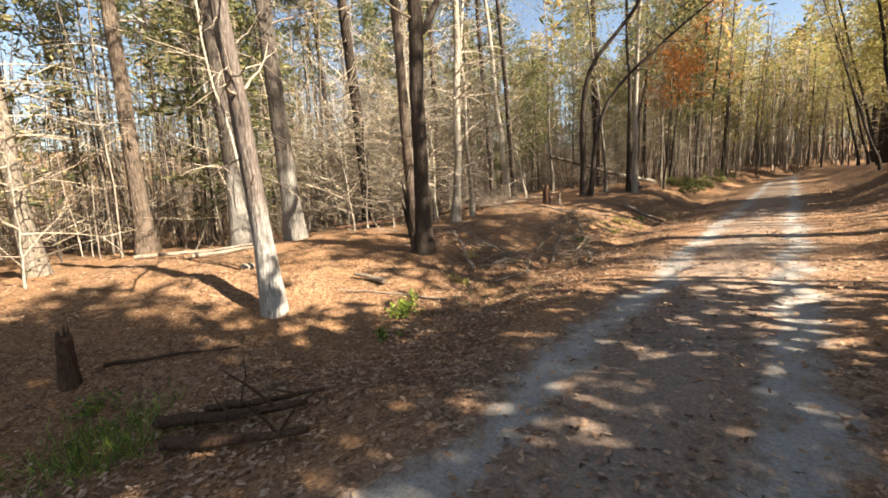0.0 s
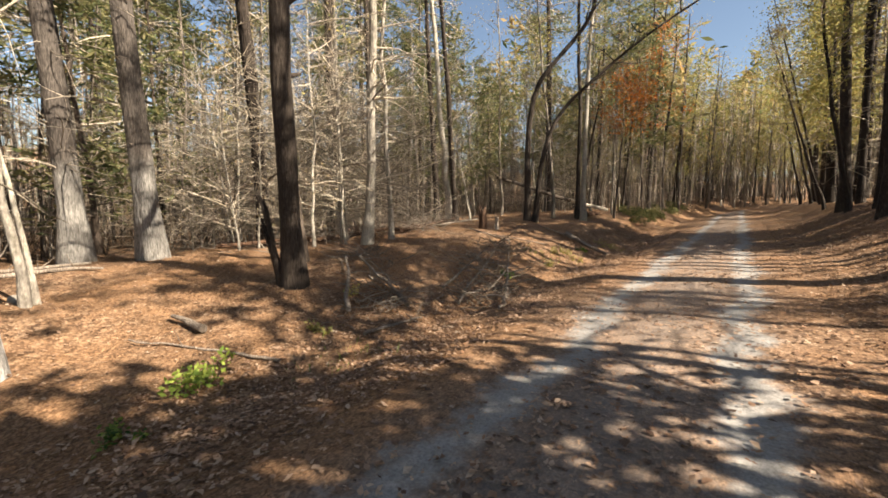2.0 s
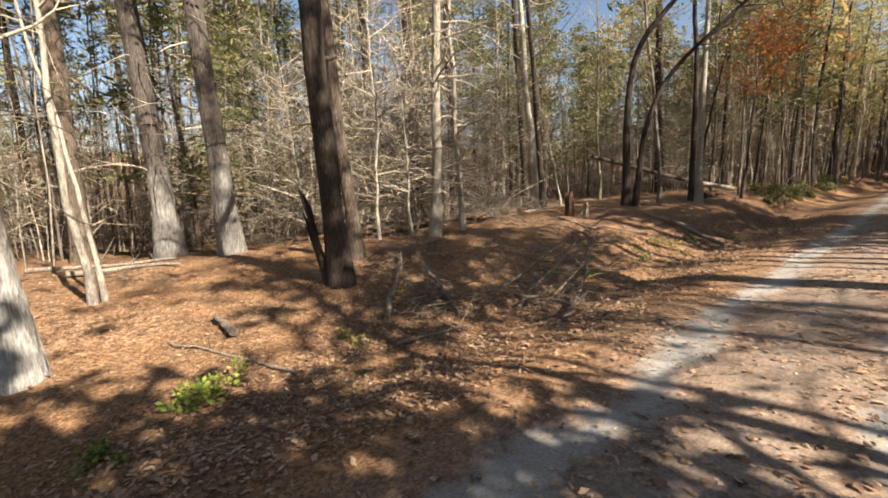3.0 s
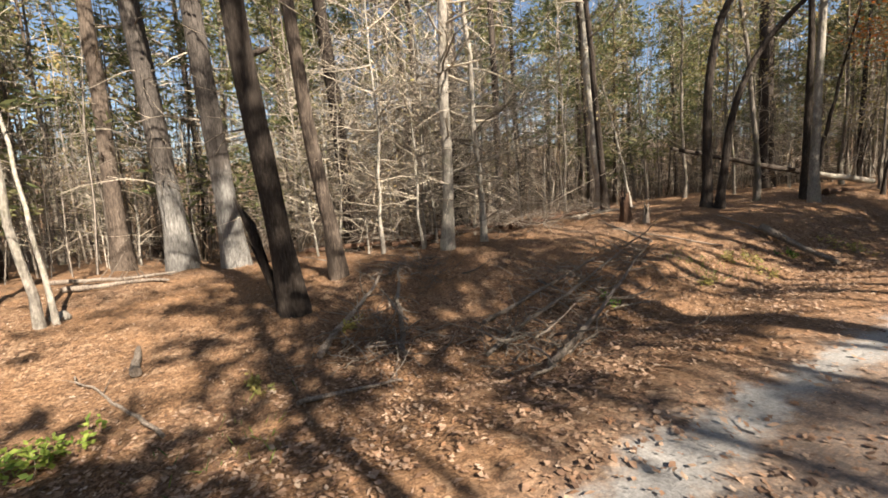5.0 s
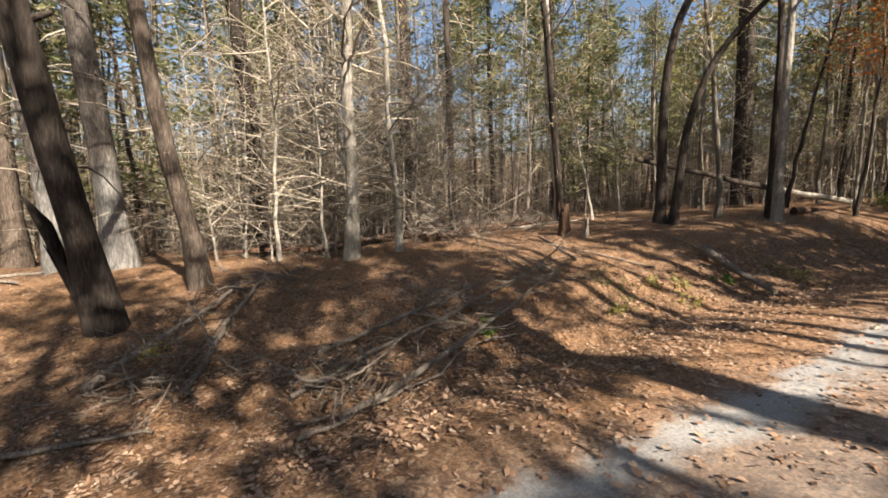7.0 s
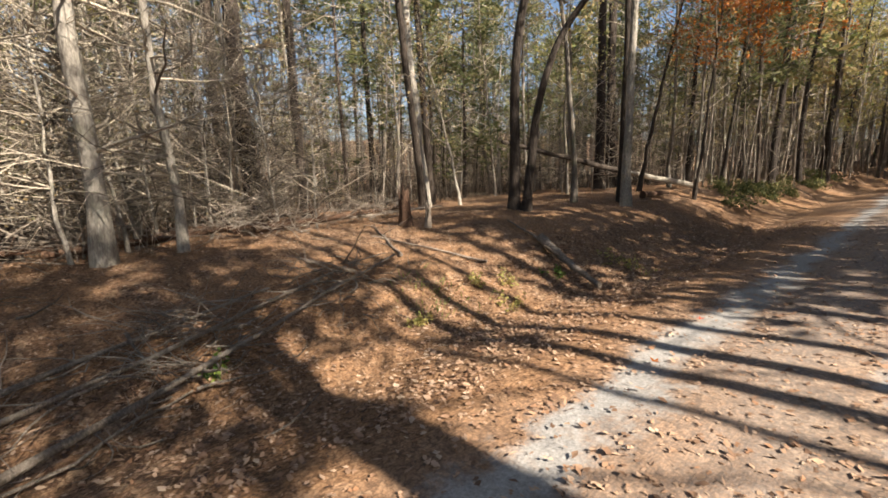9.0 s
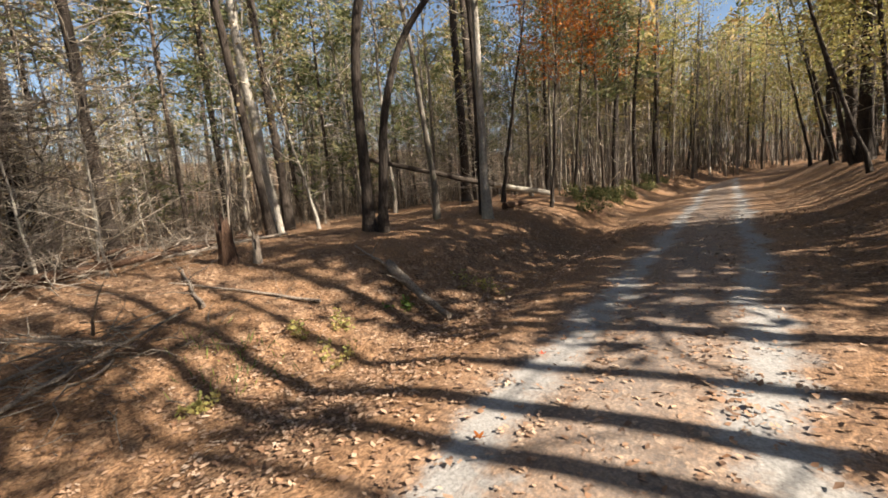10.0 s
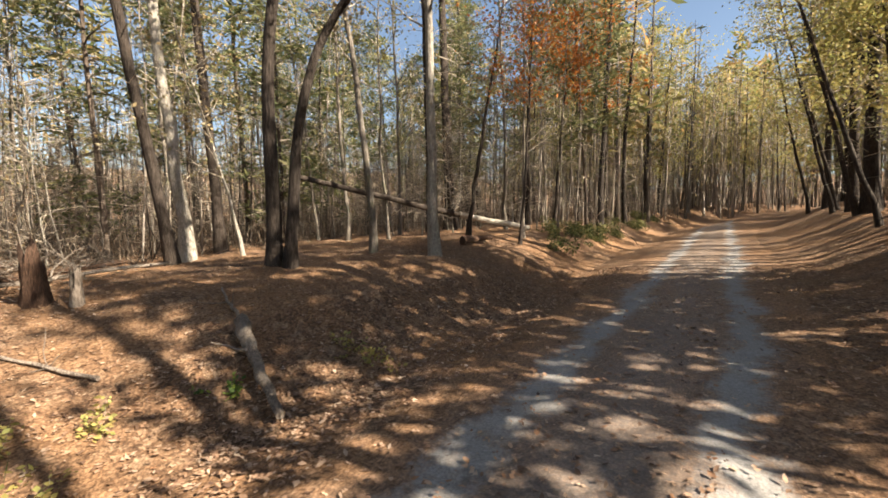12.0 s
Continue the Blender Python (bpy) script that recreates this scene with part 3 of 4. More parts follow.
for x, y, width in ((4.3, 29.2, 0.15), (5.0, 31.6, 0.12), (3.9, 35.6, 0.17), (4.6, 39.2, 0.13), (4.3, 43.4, 0.16), (4.9, 27.3, 0.13), (3.7, 22.2, 0.1)):
    pine(x, y, 18, width, (-0.015, 0.0), DARK_BARK, "dark pine in the row along the roadside bank", dead=24, crown_from=0.66)
for x, y, lean in ((3.9, 30.0, -0.1), (4.6, 35.0, -0.12), (5.2, 41.0, -0.1), (4.8, 46.0, -0.06), (6.5, 53.0, -0.1)):
    hardwood(x, y, 13, 0.09, (lean, 0.0), DARK_BARK, YELLOW, label="roadside hardwood with yellow-green autumn leaves", limb_from=0.22, limb_count=34, leaves=12, leaf=0.12, spread_by=0.34)
for x, y, lean in ((3.3, 24.0, -0.16), (3.6, 33.0, -0.24), (4.0, 38.5, -0.24), (3.8, 45.0, -0.2)):
    hardwood(x, y, 12, 0.085, (lean, 0.0), DARK_BARK, YELLOW, label="roadside hardwood arching over the road with yellowing leaves", limb_from=0.35, limb_count=24, leaves=7, leaf=0.11, spread_by=0.34)
for x, y, lean in ((-4.8, 52.0, 0.05), (-3.6, 58.0, 0.05), (1.2, 66.0, 0.0), (4.5, 71.0, -0.05), (-1.5, 70.0, 0.02), (8.0, 63.0, -0.1), (1.5, 77.0, 0.0), (6.5, 79.0, 0.0)):
    hardwood(x, y, 15, 0.12, (lean, 0.0), DARK_BARK, YELLOW, label="roadside hardwood with yellow-green autumn leaves", limb_from=0.2, limb_count=30, leaves=5, leaf=0.15, spread_by=0.45)


def forked_tree():
    """Two dark stems from one foot, one of them bowed far over towards the road."""
    x, y = -7.0, 18.0
    TAKEN.append((x, y))
    rng = fresh()
    knots = (((0, 0), (3.3, -0.1), (5.7, 0.2), (6.5, 0.95), (7.1, 1.84), (8.5, 2.1), (12.5, 2.6)),
             ((0, 0.25), (2.6, 0.42), (4.35, 1.0), (5.3, 2.0), (6.6, 3.3), (7.8, 4.9), (8.9, 6.6)))
    base = tagged(new("forked_tree"), "dark forked tree with one stem bowed towards the road", "tree")
    for row, width, word in zip(knots, (0.14, 0.115), ("dark stem with a kink", "long bowed stem")):
        h = np.linspace(0, row[-1][0], 40)
        out = np.interp(h, [k[0] for k in row], [k[1] for k in row])
        out[1:-1] = np.convolve(np.pad(out, 3, "edge"), np.ones(7) / 7, "valid")[1:-1]
        path = np.stack((out, out * 0.43 + 0.03 * np.sin(h), h), -1)
        path[0, 2] = -0.25
        dress(base, hardwood_shapes(rng, h[-1], width, path=path, limb_from=0.55, limb_count=14, leaves=2, big=6), DARK_BARK, DARK_BARK, YELLOW, word)
    stand(base, x, y)


forked_tree()

# trees on the right bank whose trunks throw bars of shade over the road
for x, y, height in ((5.2, 14.2, 18), (6.2, 13.8, 18), (5.0, 16.0, 18), (6.5, 12.0, 11), (8.4, 15.2, 18)):
    pine(x, y, height, 0.11, (0, 0), DARK_BARK, dead=10, twiggy=1, crown_from=0.62)
# unseen pair, added to widen one bar; small crowns leave the bank sunny
for x, y in ((6.2, 11.75), (7.1, 12.05)):
    pine(x, y, 12, 0.21, (0, 0), DARK_BARK, "unseen thick dark pine with a small crown, added on the roadside bank for shade", dead=10, twiggy=1, crown_from=0.88)
pine(5.6, 7.15, 15, 0.1, (0, 0), DARK_BARK, dead=6, twiggy=1, crown_from=0.38, tuft=4)
# and unseen evergreens, added so that their crowns keep parts of it dark
for lines, rows in (((-1.0, 0.4, 1.7), ((6.5, 8.5, 0.26, 4), (9.6, 11.5, 0.45, 3))),
                    ((2.6,), ((6.5, 8.0, 0.3, 3),)), ((3.4,), ((6.5, 6.8, 0.3, 3),)), ((4.2,), ((6.5, 6.0, 0.3, 3),)), ((4.95,), ((6.5, 5.5, 0.3, 3),)),
                    ((16.9, 18.5, 20.1, 21.7, 23.3), ((7.0, 9.5, 0.3, 2), (10.2, 14.0, 0.35, 2))),
                    ((6.9, 8.4, 9.9, 11.2, 12.6), ((9.2, 11.0, 0.7, 2),))):
    for line in lines:
        for x, height, low, tuft in rows:
            pine(x, line + 0.087 * (x + 1), height, 0.09, (0, 0), DARK_BARK, "unseen dense evergreen added on the roadside bank for its shade", dead=4, twiggy=0, crown_from=low, tuft=tuft, full=1.0, needle=0.42, wide=0.16)


def woods_kinds():
    kinds = []
    for h, r, c in ((19, 0.14, 0.42), (17, 0.11, 0.36), (21, 0.17, 0.48), (15, 0.09, 0.3), (13, 0.1, 0.14)):
        s = pine_shapes(fresh(), h, r, (0.01, -0.02), c, dead=38, sides=7, twiggy=1, tuft=5, needle=0.36, wide=0.11, full=1.15, steps=4)
        kinds.append(("pine", assemble("pine_tree", s, DARK_BARK if r > 0.13 else PINE_BARK, TWIG, NEEDLE, "tall straight pine in the woods with dead lower twigs", "tree", "pines in the woods")))
    for h, r, leafs, count in ((14, 0.08, SPARSE, 22), (12, 0.06, YELLOW, 20), (16, 0.1, SPARSE, 24), (11, 0.06, NEEDLE, 18)):
        s = hardwood_shapes(fresh(), h, r, (0.02, 0.01), 0.15, count, 3, 0.1, 6, steps=4, spread_by=0.17)
        kinds.append(("hardwood", assemble("hardwood_tree", s, GREY_BARK, TWIG, leafs, "slender hardwood in the woods with few autumn leaves", "tree", "hardwoods in the woods")))
    for h, r, few in ((5, 0.03, 0), (3.5, 0.02, 1), (6.5, 0.035, 0)):
        s = hardwood_shapes(fresh(), h, r, (0.05, 0.03), 0.08, 32, few, 0.06, 4, twigs=4, steps=3, limb_sides=3, rise=(-0.1, 0.7))
        kinds.append(("sapling", assemble("sapling", s, PALE_BARK, TWIG, SPARSE, "thin bare sapling in the undergrowth", "sapling", "saplings in the woods")))
    return kinds


def scatter(rng, count, inside, gap, taken):
    out = []
    for _ in range(count * 30):
        if len(out) == count:
            break
        p = inside(rng)
        if p and all((p[0] - q[0]) ** 2 + (p[1] - q[1]) ** 2 > gap * gap for q in taken):
            taken.append(p)
            out.append(p)
    return out


def woods():
    rng = np.random.default_rng(77)
    kinds = woods_kinds()
    by = {name: [k for k in kinds if k[0] == name] for name in ("pine", "hardwood", "sapling")}

    def near_left(r):
        x, y = r.uniform(-32, -9.0), r.uniform(-8, 44)
        return (x, y) if x < -12 or y > 23 or y < 1 else None

    def near_right(r):
        x, y = r.uniform(4.4, 26), r.uniform(-10, 50)
        lit = y - 0.087 * (x + 1)
        if x < 8 and y < 26 or 2.4 < lit < 9.0 or 9.8 < lit < 16.3:
            return None
        return (x, y) if y < 26 or r.random() < 0.35 else None

    def thicket(r):
        return r.uniform(-13.5, -8.6), r.uniform(7.6, 14)

    def right_edge(r):
        y = r.uniform(26, 62)
        return float(bend(y)) + r.uniform(3.0, 9.0), y

    def left_edge(r):
        y = r.uniform(26, 60)
        return float(bend(y)) - r.uniform(5.2, 11.0), y

    def left_back(r):
        return r.uniform(-26, -13.5), r.uniform(-7, 5)

    placed = set()
    for inside, name, count, gap in ((near_left, "pine", 54, 1.9), (near_left, "hardwood", 84, 1.2), (near_left, "sapling", 180, 0.6),
                                     (near_right, "pine", 17, 2.4), (near_right, "hardwood", 28, 1.5), (near_right, "sapling", 20, 1.0),
                                     (left_back, "pine", 16, 1.5), (thicket, "sapling", 44, 0.45), (right_edge, "pine", 6, 1.3), (right_edge, "hardwood", 18, 0.9), (right_edge, "sapling", 22, 0.6),
                                     (left_edge, "hardwood", 26, 0.9), (left_edge, "pine", 8, 1.3), (left_edge, "sapling", 22, 0.6)):
        for i, (x, y) in enumerate(scatter(rng, count, inside, gap, list(TAKEN))):
            TAKEN.append((x, y))
            kind, ob = by[name][i % len(by[name])]
            m = pose(x, y, ground_at(x, y), rng.normal(2.2, 2), rng.normal(-0.6, 2)) @ pose(0, 0, 0, 0, 0, rng.uniform(0, 360)) @ Matrix.Scale(rng.uniform(0.75, 1.15), 4)
            if ob.name in placed:
                copy_thing(ob, m)
            else:
                ob.matrix_basis = m
                placed.add(ob.name)

    # far woods: many trunks and crowns, joined
    trunks, crowns, stems, scrub = Shape(), Shape(), Shape(), Shape()
    simple = []
    for i in range(8):
        r = np.random.default_rng(300 + i)
        if i < 3:
            s = pine_shapes(r, 18, 0.14, (0.01, 0), 0.3, dead=12, sides=4, twiggy=0, full=0.6, tuft=2, needle=0.85, wide=0.14, steps=3)
        else:
            s = hardwood_shapes(r, 13, 0.075, (0.02, 0), 0.12, 12, 3, 0.2, 4, twigs=2, spread_by=0.45, steps=3, limb_sides=3)
        wood = Shape()
        for q in (s[0], s[2]):
            wood.add(*q.arrays())
        simple.append((wood.arrays(), s[3].arrays()))
    thin = []
    for i in range(9):
        r = np.random.default_rng(400 + i)
        s = Shape()
        p = trunk_path(r, 8, r.normal(0, 0.05, 2), 6, 0.06)
        s.tube(p, np.linspace(0.035, 0.012, 6), 3)
        for _ in range(6):
            branch(s, r, along_path(p, r.uniform(0.5, 7)), r.normal(0, 1, 3) + (0, 0, 0.4), r.uniform(0.5, 1.5), 0.011, 3, steps=2)
        thin.append(s.arrays())

    def clear(x, y):
        return abs(x - min(14, float(bend(y)))) > (5.0 if y < 50 else 3.4)

    def far(r):
        a, d = r.uniform(0, 2 * np.pi), 28 + 60 * r.random() ** 0.9
        x, y = d * np.cos(a), 14 + d * np.sin(a)
        if -32 < x < 24 and -8 < y < 44 or y < -22 or x > 26 and y < 30:
            return None
        return (x, y) if clear(x, y) else None

    def ahead(r):
        x, y = r.uniform(-22, 22), r.uniform(44, 96)
        if x > 9 and r.random() < 0.6:
            return None
        return (x, y) if clear(x, y) else None

    def put(shape, arrays, m):
        shape.add(arrays[0] @ m[:3, :3].T + m[:3, 3], arrays[1])

    spots = scatter(rng, 430, far, 1.2, [])
    for x, y in spots + scatter(rng, 170, ahead, 1.2, spots):
        wood, crown = simple[rng.integers(0 if rng.random() < 0.5 else 3, 8)]
        m = np.array(pose(x, y, ground_at(x, y), 0, 0, rng.uniform(0, 360)) @ Matrix.Scale(rng.uniform(0.75, 1.2), 4))
        put(trunks, wood, m)
        put(crowns, crown, m)
    for _ in range(4200):
        x, y = (rng.uniform(-60, -13), rng.uniform(-15, 80)) if rng.random() < 0.7 else (rng.uniform(-14, 30), rng.uniform(30, 90))
        if not clear(x, y):
            continue
        put(stems, thin[rng.integers(0, 9)], np.array(pose(x, y, ground_at(x, y), 0, 0, rng.uniform(0, 360)) @ Matrix.Scale(rng.uniform(0.5, 1.3), 4)))
    for _ in range(800):
        x, y = rng.uniform(-15, 26), rng.uniform(56, 96)
        if clear(x, y):
            put(stems, thin[rng.integers(0, 9)], np.array(pose(x, y, ground_at(x, y), 0, 0, rng.uniform(0, 360)) @ Matrix.Scale(rng.uniform(1.0, 1.7), 4)))
    bush = []
    for i in range(5):
        r = np.random.default_rng(500 + i)
        s = Shape()
        for _ in range(9):
            branch(s, r, r.normal(0, 0.5, 3) * (1, 1, 0), r.normal(0, 0.7, 3) + (0, 0, 1.0), r.uniform(0.8, 2.4), 0.016, 3, steps=2)
        bush.append(s.arrays())
    for _ in range(1700):
        a, d = rng.uniform(0.15, 1.15) * np.pi, rng.uniform(22, 80)
        x, y = d * np.cos(a), 12 + d * np.sin(a)
        if clear(x, y):
            put(scrub, bush[rng.integers(0, 5)], np.array(pose(x, y, ground_at(x, y), 0, 0, rng.uniform(0, 360)) @ Matrix.Scale(rng.uniform(0.7, 1.4), 4)))
    for _ in range(330):
        x, y = rng.uniform(-26, -12.5), rng.uniform(4, 30)
        put(scrub, bush[rng.integers(0, 5)], np.array(pose(x, y, ground_at(x, y), 0, 0, rng.uniform(0, 360)) @ Matrix.Scale(rng.uniform(0.5, 1.0), 4)))
    base = tagged(new("far_woods"), "distant dense woods of bare grey trunks and autumn crowns", "woods", kind="stuff")
    for name, shape, mat in (("trunk_mass", trunks, FAR_BARK), ("crown_mass", crowns, FAR_LEAF), ("stem_mass", stems, FAR_BARK), ("scrub_mass", scrub, SCRUB)):
        tagged(part(name, shape, mat, base, smooth=False), kind="stuff")


FAR_LEAF = leaf_material("far_crowns", (0.1, 0.13, 0.045), (0.2, 0.22, 0.08), (0.36, 0.3, 0.13), (0.44, 0.32, 0.16), (0.28, 0.27, 0.11), (0.42, 0.25, 0.1), glow=0.5)
FAR_BARK = bark_material("far_bark", (0.06, 0.05, 0.042), (0.2, 0.17, 0.145), (0.44, 0.395, 0.345), many=True)
SCRUB = bark_material("scrub_bark", (0.05, 0.036, 0.027), (0.13, 0.1, 0.075), (0.27, 0.22, 0.17), many=True)
woods()


FERN = leaf_material("fern_fronds", (0.16, 0.25, 0.05), (0.27, 0.36, 0.07), (0.38, 0.46, 0.1))
SHRUB = leaf_material("shrub_leaves", (0.05, 0.07, 0.028), (0.1, 0.125, 0.045), (0.2, 0.2, 0.08), (0.34, 0.31, 0.13))


# ---- litter, fallen wood and small plants ----
def fallen_leaves():
    rng = np.random.default_rng(5)
    n = 210000
    x, y = rng.uniform(-10, 4.2, n), -1 + 27 * rng.random(n) ** 1.0
    keep = np.full(n, 0.85)
    keep = np.where(x < -4.6, np.where(y < 9, 0.3, 0.5), keep)
    keep = np.where(x > -2.3, 0.42, keep)
    for at in (-1.45, 0.1):
        keep = np.where(np.abs(x - at) < 0.2, 0.18, keep)
    patchy = np.array([noise.noise((a * 0.8, b * 0.8, 2)) for a, b in zip(x[::1], y[::1])])
    keep *= np.clip(0.75 + 0.8 * patchy, 0.1, 1.2)
    keep *= np.where(y > 16, 0.6, 1)
    ok = rng.random(n) < keep
    x, y = x[ok], y[ok]
    n = len(x)
    z = land(x, y) + 0.012 + 0.016 * rng.random(n)
    bumpy = np.clip(np.abs(x + 0.7) - 1.9, 0, 1)
    rise = np.array([0.10 * noise.noise((a * 0.9, b * 0.9, 3)) + 0.035 * noise.noise((a * 3.1, b * 3.1, 7)) for a, b in zip(x, y)])
    z += bumpy * rise
    turn = rng.uniform(0, 2 * np.pi, n)
    long = rng.uniform(0.028, 0.078, n)[:, None] * np.where(x < -4.6, 0.8, 1)[:, None]
    tilt = rng.normal(0, 0.24, (n, 2))
    d = unit(np.stack((np.cos(turn), np.sin(turn), tilt[:, 0]), -1))
    side = unit(np.stack((-np.sin(turn), np.cos(turn), tilt[:, 1]), -1))
    up = np.cross(d, side)
    fold = rng.uniform(-0.2, 0.42, n)[:, None]
    wide = long * rng.uniform(0.16, 0.36, n)[:, None]
    at = np.stack((x, y, z), -1) - d * long * 0.5
    shape = Shape()
    plain = rng.random(n) < 0.55
    oval = (((0, 0, 0), (0.28, 0.55, 0.7), (0.62, 1, 1), (1, 0.1, 0.1), (0.55, -0.95, 1), (0.25, -0.6, 0.6)), ((0, 1, 2, 3), (0, 3, 4, 5)))
    lobed = (((0, 0, 0), (0.46, 0, 0), (1, 0, 0.2), (0.2, 0.45, 0.8), (0.36, 1.1, 1.3), (0.58, 0.6, 0.7), (0.78, 1.0, 1.5), (0.2, -0.5, 0.6), (0.34, -1.0, 1.5), (0.58, -0.55, 0.8), (0.76, -1.1, 1.2)),
             ((0, 3, 4, 1), (1, 5, 6, 2), (0, 1, 8, 7), (1, 2, 10, 9)))
    for (corners, quads), w in ((oval, plain), (lobed, ~plain)):
        pts = [(at + d * long * a + side * wide * b * (1 + 0.25 * rng.normal(0, 1, (n, 1))) + up * wide * fold * c)[w] for a, b, c in corners]
        k = np.arange(w.sum())[:, None] * len(corners)
        shape.add(np.stack(pts, 1).reshape(-1, 3), np.vstack([k + q for q in quads]))
    v, f = shape.arrays()
    ob = new("fallen_leaves", grid_mesh("fallen_leaves", v, f, FALLEN, False))
    tagged(ob, "dry brown and tan oak leaves strewn over the ground", "leaves", kind="stuff")


def floor_height(x, y):
    b = min(1, max(0, abs(x + 0.7) - 1.9))
    return ground_at(x, y) + b * (0.10 * noise.noise((x * 0.9, y * 0.9, 3)) + 0.035 * noise.noise((x * 3.1, y * 3.1, 7)))


def fallen_pole(a, b, radius, label, mat=DEAD, lift=(0.03, 0.05), side_twigs=5, name="fallen_branch", bow=0.05):
    """A dead branch that lies along the ground from a to b, its short side twigs still on it."""
    rng = fresh()
    n = 14
    k = np.linspace(0, 1, n)
    x = a[0] + (b[0] - a[0]) * k + np.cumsum(rng.normal(0, bow * 0.35, n))
    y = a[1] + (b[1] - a[1]) * k + np.cumsum(rng.normal(0, bow * 0.35, n))
    g = np.array([floor_height(p, q) for p, q in zip(x, y)])
    z = np.maximum(g + radius * 0.6, g * 0.4 + 0.6 * np.interp(k, (0, 1), (g[0] + lift[0], g[-1] + lift[1])) + radius)
    base = tagged(new(name), label, "branch", "fallen branches")
    o = np.array((x[0], y[0], g[0]))
    path = np.stack((x, y, z), -1) - o
    s = Shape()
    s.tube(path, radius * np.linspace(1, 0.45, n) * rng.uniform(0.9, 1.1, n), 8, 0.1, rng)
    stem = part("stem", s, mat, base)
    for _ in range(side_twigs):
        t = Shape()
        i = rng.integers(3, n - 1)
        branch(t, rng, path[i], rng.normal(0, 1, 3) * (1, 1, 0.3) + (0, 0, 0.35), rng.uniform(0.2, 0.7), radius * 0.28, 4)
        part("twig", t, mat, stem)
    base.matrix_basis = Matrix.Translation(o)
    return base


def brush_heap(x, y, wide, high, count, label):
    """A heap of dead twigs."""
    rng = fresh()
    base = tagged(new("brush_pile"), label, "brush pile")
    s = Shape()
    for i in range(count):
        a = rng.normal(0, wide * 0.45, 2)
        g = floor_height(x + a[0], y + a[1]) - floor_height(x, y)
        turn = rng.uniform(0, 2 * np.pi)
        start = (a[0], a[1], g + rng.uniform(0.0, high) * math.exp(-(a[0] ** 2 + a[1] ** 2) / wide ** 2))
        way = (np.cos(turn), np.sin(turn), rng.uniform(-0.15, 0.45))
        if i < 14:
            t = Shape()
            branch(t, rng, start, way, rng.uniform(0.5, 1.4) * wide, rng.uniform(0.01, 0.022), 5)
            part("stick", t, DEAD, base)
        else:
            branch(s, rng, start, way, rng.uniform(0.25, 0.9) * wide, rng.uniform(0.004, 0.011), 3, kink=0.25)
    tagged(part("twig_tangle", s, DEAD, base), kind="stuff")
    base.matrix_basis = Matrix.Translation((x, y, floor_height(x, y)))
    return base


def stump(x, y, radius, height, label, mat=ROTTEN, lean=(0, 0)):
    """A broken stump with splintered top."""
    rng = fresh()
    sides, rows = 18, 9
    base = tagged(new("stump"), label, "stump")
    t = np.arange(sides) * 2 * np.pi / sides
    jag = 1 + 0.22 * np.sin(2 * t + 1) + rng.normal(0, 0.2, sides)
    v = []
    for i in range(rows):
        k = i / (rows - 1)
        r = radius * (1 - 0.2 * k + 0.3 * math.exp(-k * 7)) * (1 + 0.09 * np.sin(5 * t) + rng.normal(0, 0.03, sides))
        h = (k * height) * (1 + (jag - 1) * k)
        v.append(np.stack((r * np.cos(t) + lean[0] * h, r * np.sin(t) + lean[1] * h, h - 0.12 * (i == 0)), -1))
    inner = v[-1] * (0.55, 0.55, 1) - (0, 0, height * 0.35)
    v.append(inner)
    v = np.vstack(v)
    s = Shape()
    i, j = np.meshgrid(np.arange(rows), np.arange(sides), indexing="ij")
    j2 = (j + 1) % sides
    s.add(v, np.stack((i * sides + j, i * sides + j2, (i + 1) * sides + j2, (i + 1) * sides + j), -1).reshape(-1, 4))
    top = np.arange(sides) + rows * sides
    s.f.append(np.stack((top, np.roll(top, -1), np.full(sides, top[0]), np.full(sides, top[0])), -1)[1:-1])
    part("shell", s, mat, base)
    base.matrix_basis = Matrix.Translation((x, y, floor_height(x, y)))
    return base


def low_plant(x, y, size, leaf_mat, label, stems=6, leaves=5, leaf=0.05, name="seedling"):
    """A tuft of thin stems with oval leaves."""
    rng = fresh()
    base = tagged(new(name), label, "plant", "small plants of the forest floor")
    s, c = Shape(), Shape()
    for _ in range(stems):
        a = rng.normal(0, size * 0.3, 2)
        z0 = floor_height(x + a[0], y + a[1]) - floor_height(x, y)
        p = branch(s, rng, (a[0], a[1], z0 - 0.02), rng.normal(0, 0.6, 3) + (0, 0, 1.2), size * rng.uniform(0.5, 1), 0.004, 3)
        leaf_cloud(c, rng, p[2:], leaves, size * 0.12, leaf)
    tagged(part("stems", s, TWIG, base), kind="stuff")
    tagged(part("foliage", c, leaf_mat, base, smooth=False), kind="stuff")
    base.matrix_basis = Matrix.Translation((x, y, floor_height(x, y)))
    return base


def grass_tuft(x, y, size, blades_count, label):
    rng = fresh()
    base = tagged(new("grass_tuft"), label, "grass", kind="stuff")
    c = Shape()
    a = rng.normal(0, size * 0.5, (blades_count, 2))
    z = np.array([floor_height(x + p, y + q) for p, q in a]) - floor_height(x, y) - 0.01
    d = unit(rng.normal(0, 0.55, (blades_count, 3)) * (1, 1, 0.2) + (0, 0, 1)) * rng.uniform(0.06, 0.2, (blades_count, 1))
    w = unit(np.cross(d, rng.normal(0, 1, (blades_count, 3)))) * 0.005
    c.blades(np.column_stack((a, z)), d, w)
    tagged(part("grass_blades", c, GREEN, base, smooth=False), kind="stuff")
    base.matrix_basis = Matrix.Translation((x, y, floor_height(x, y)))


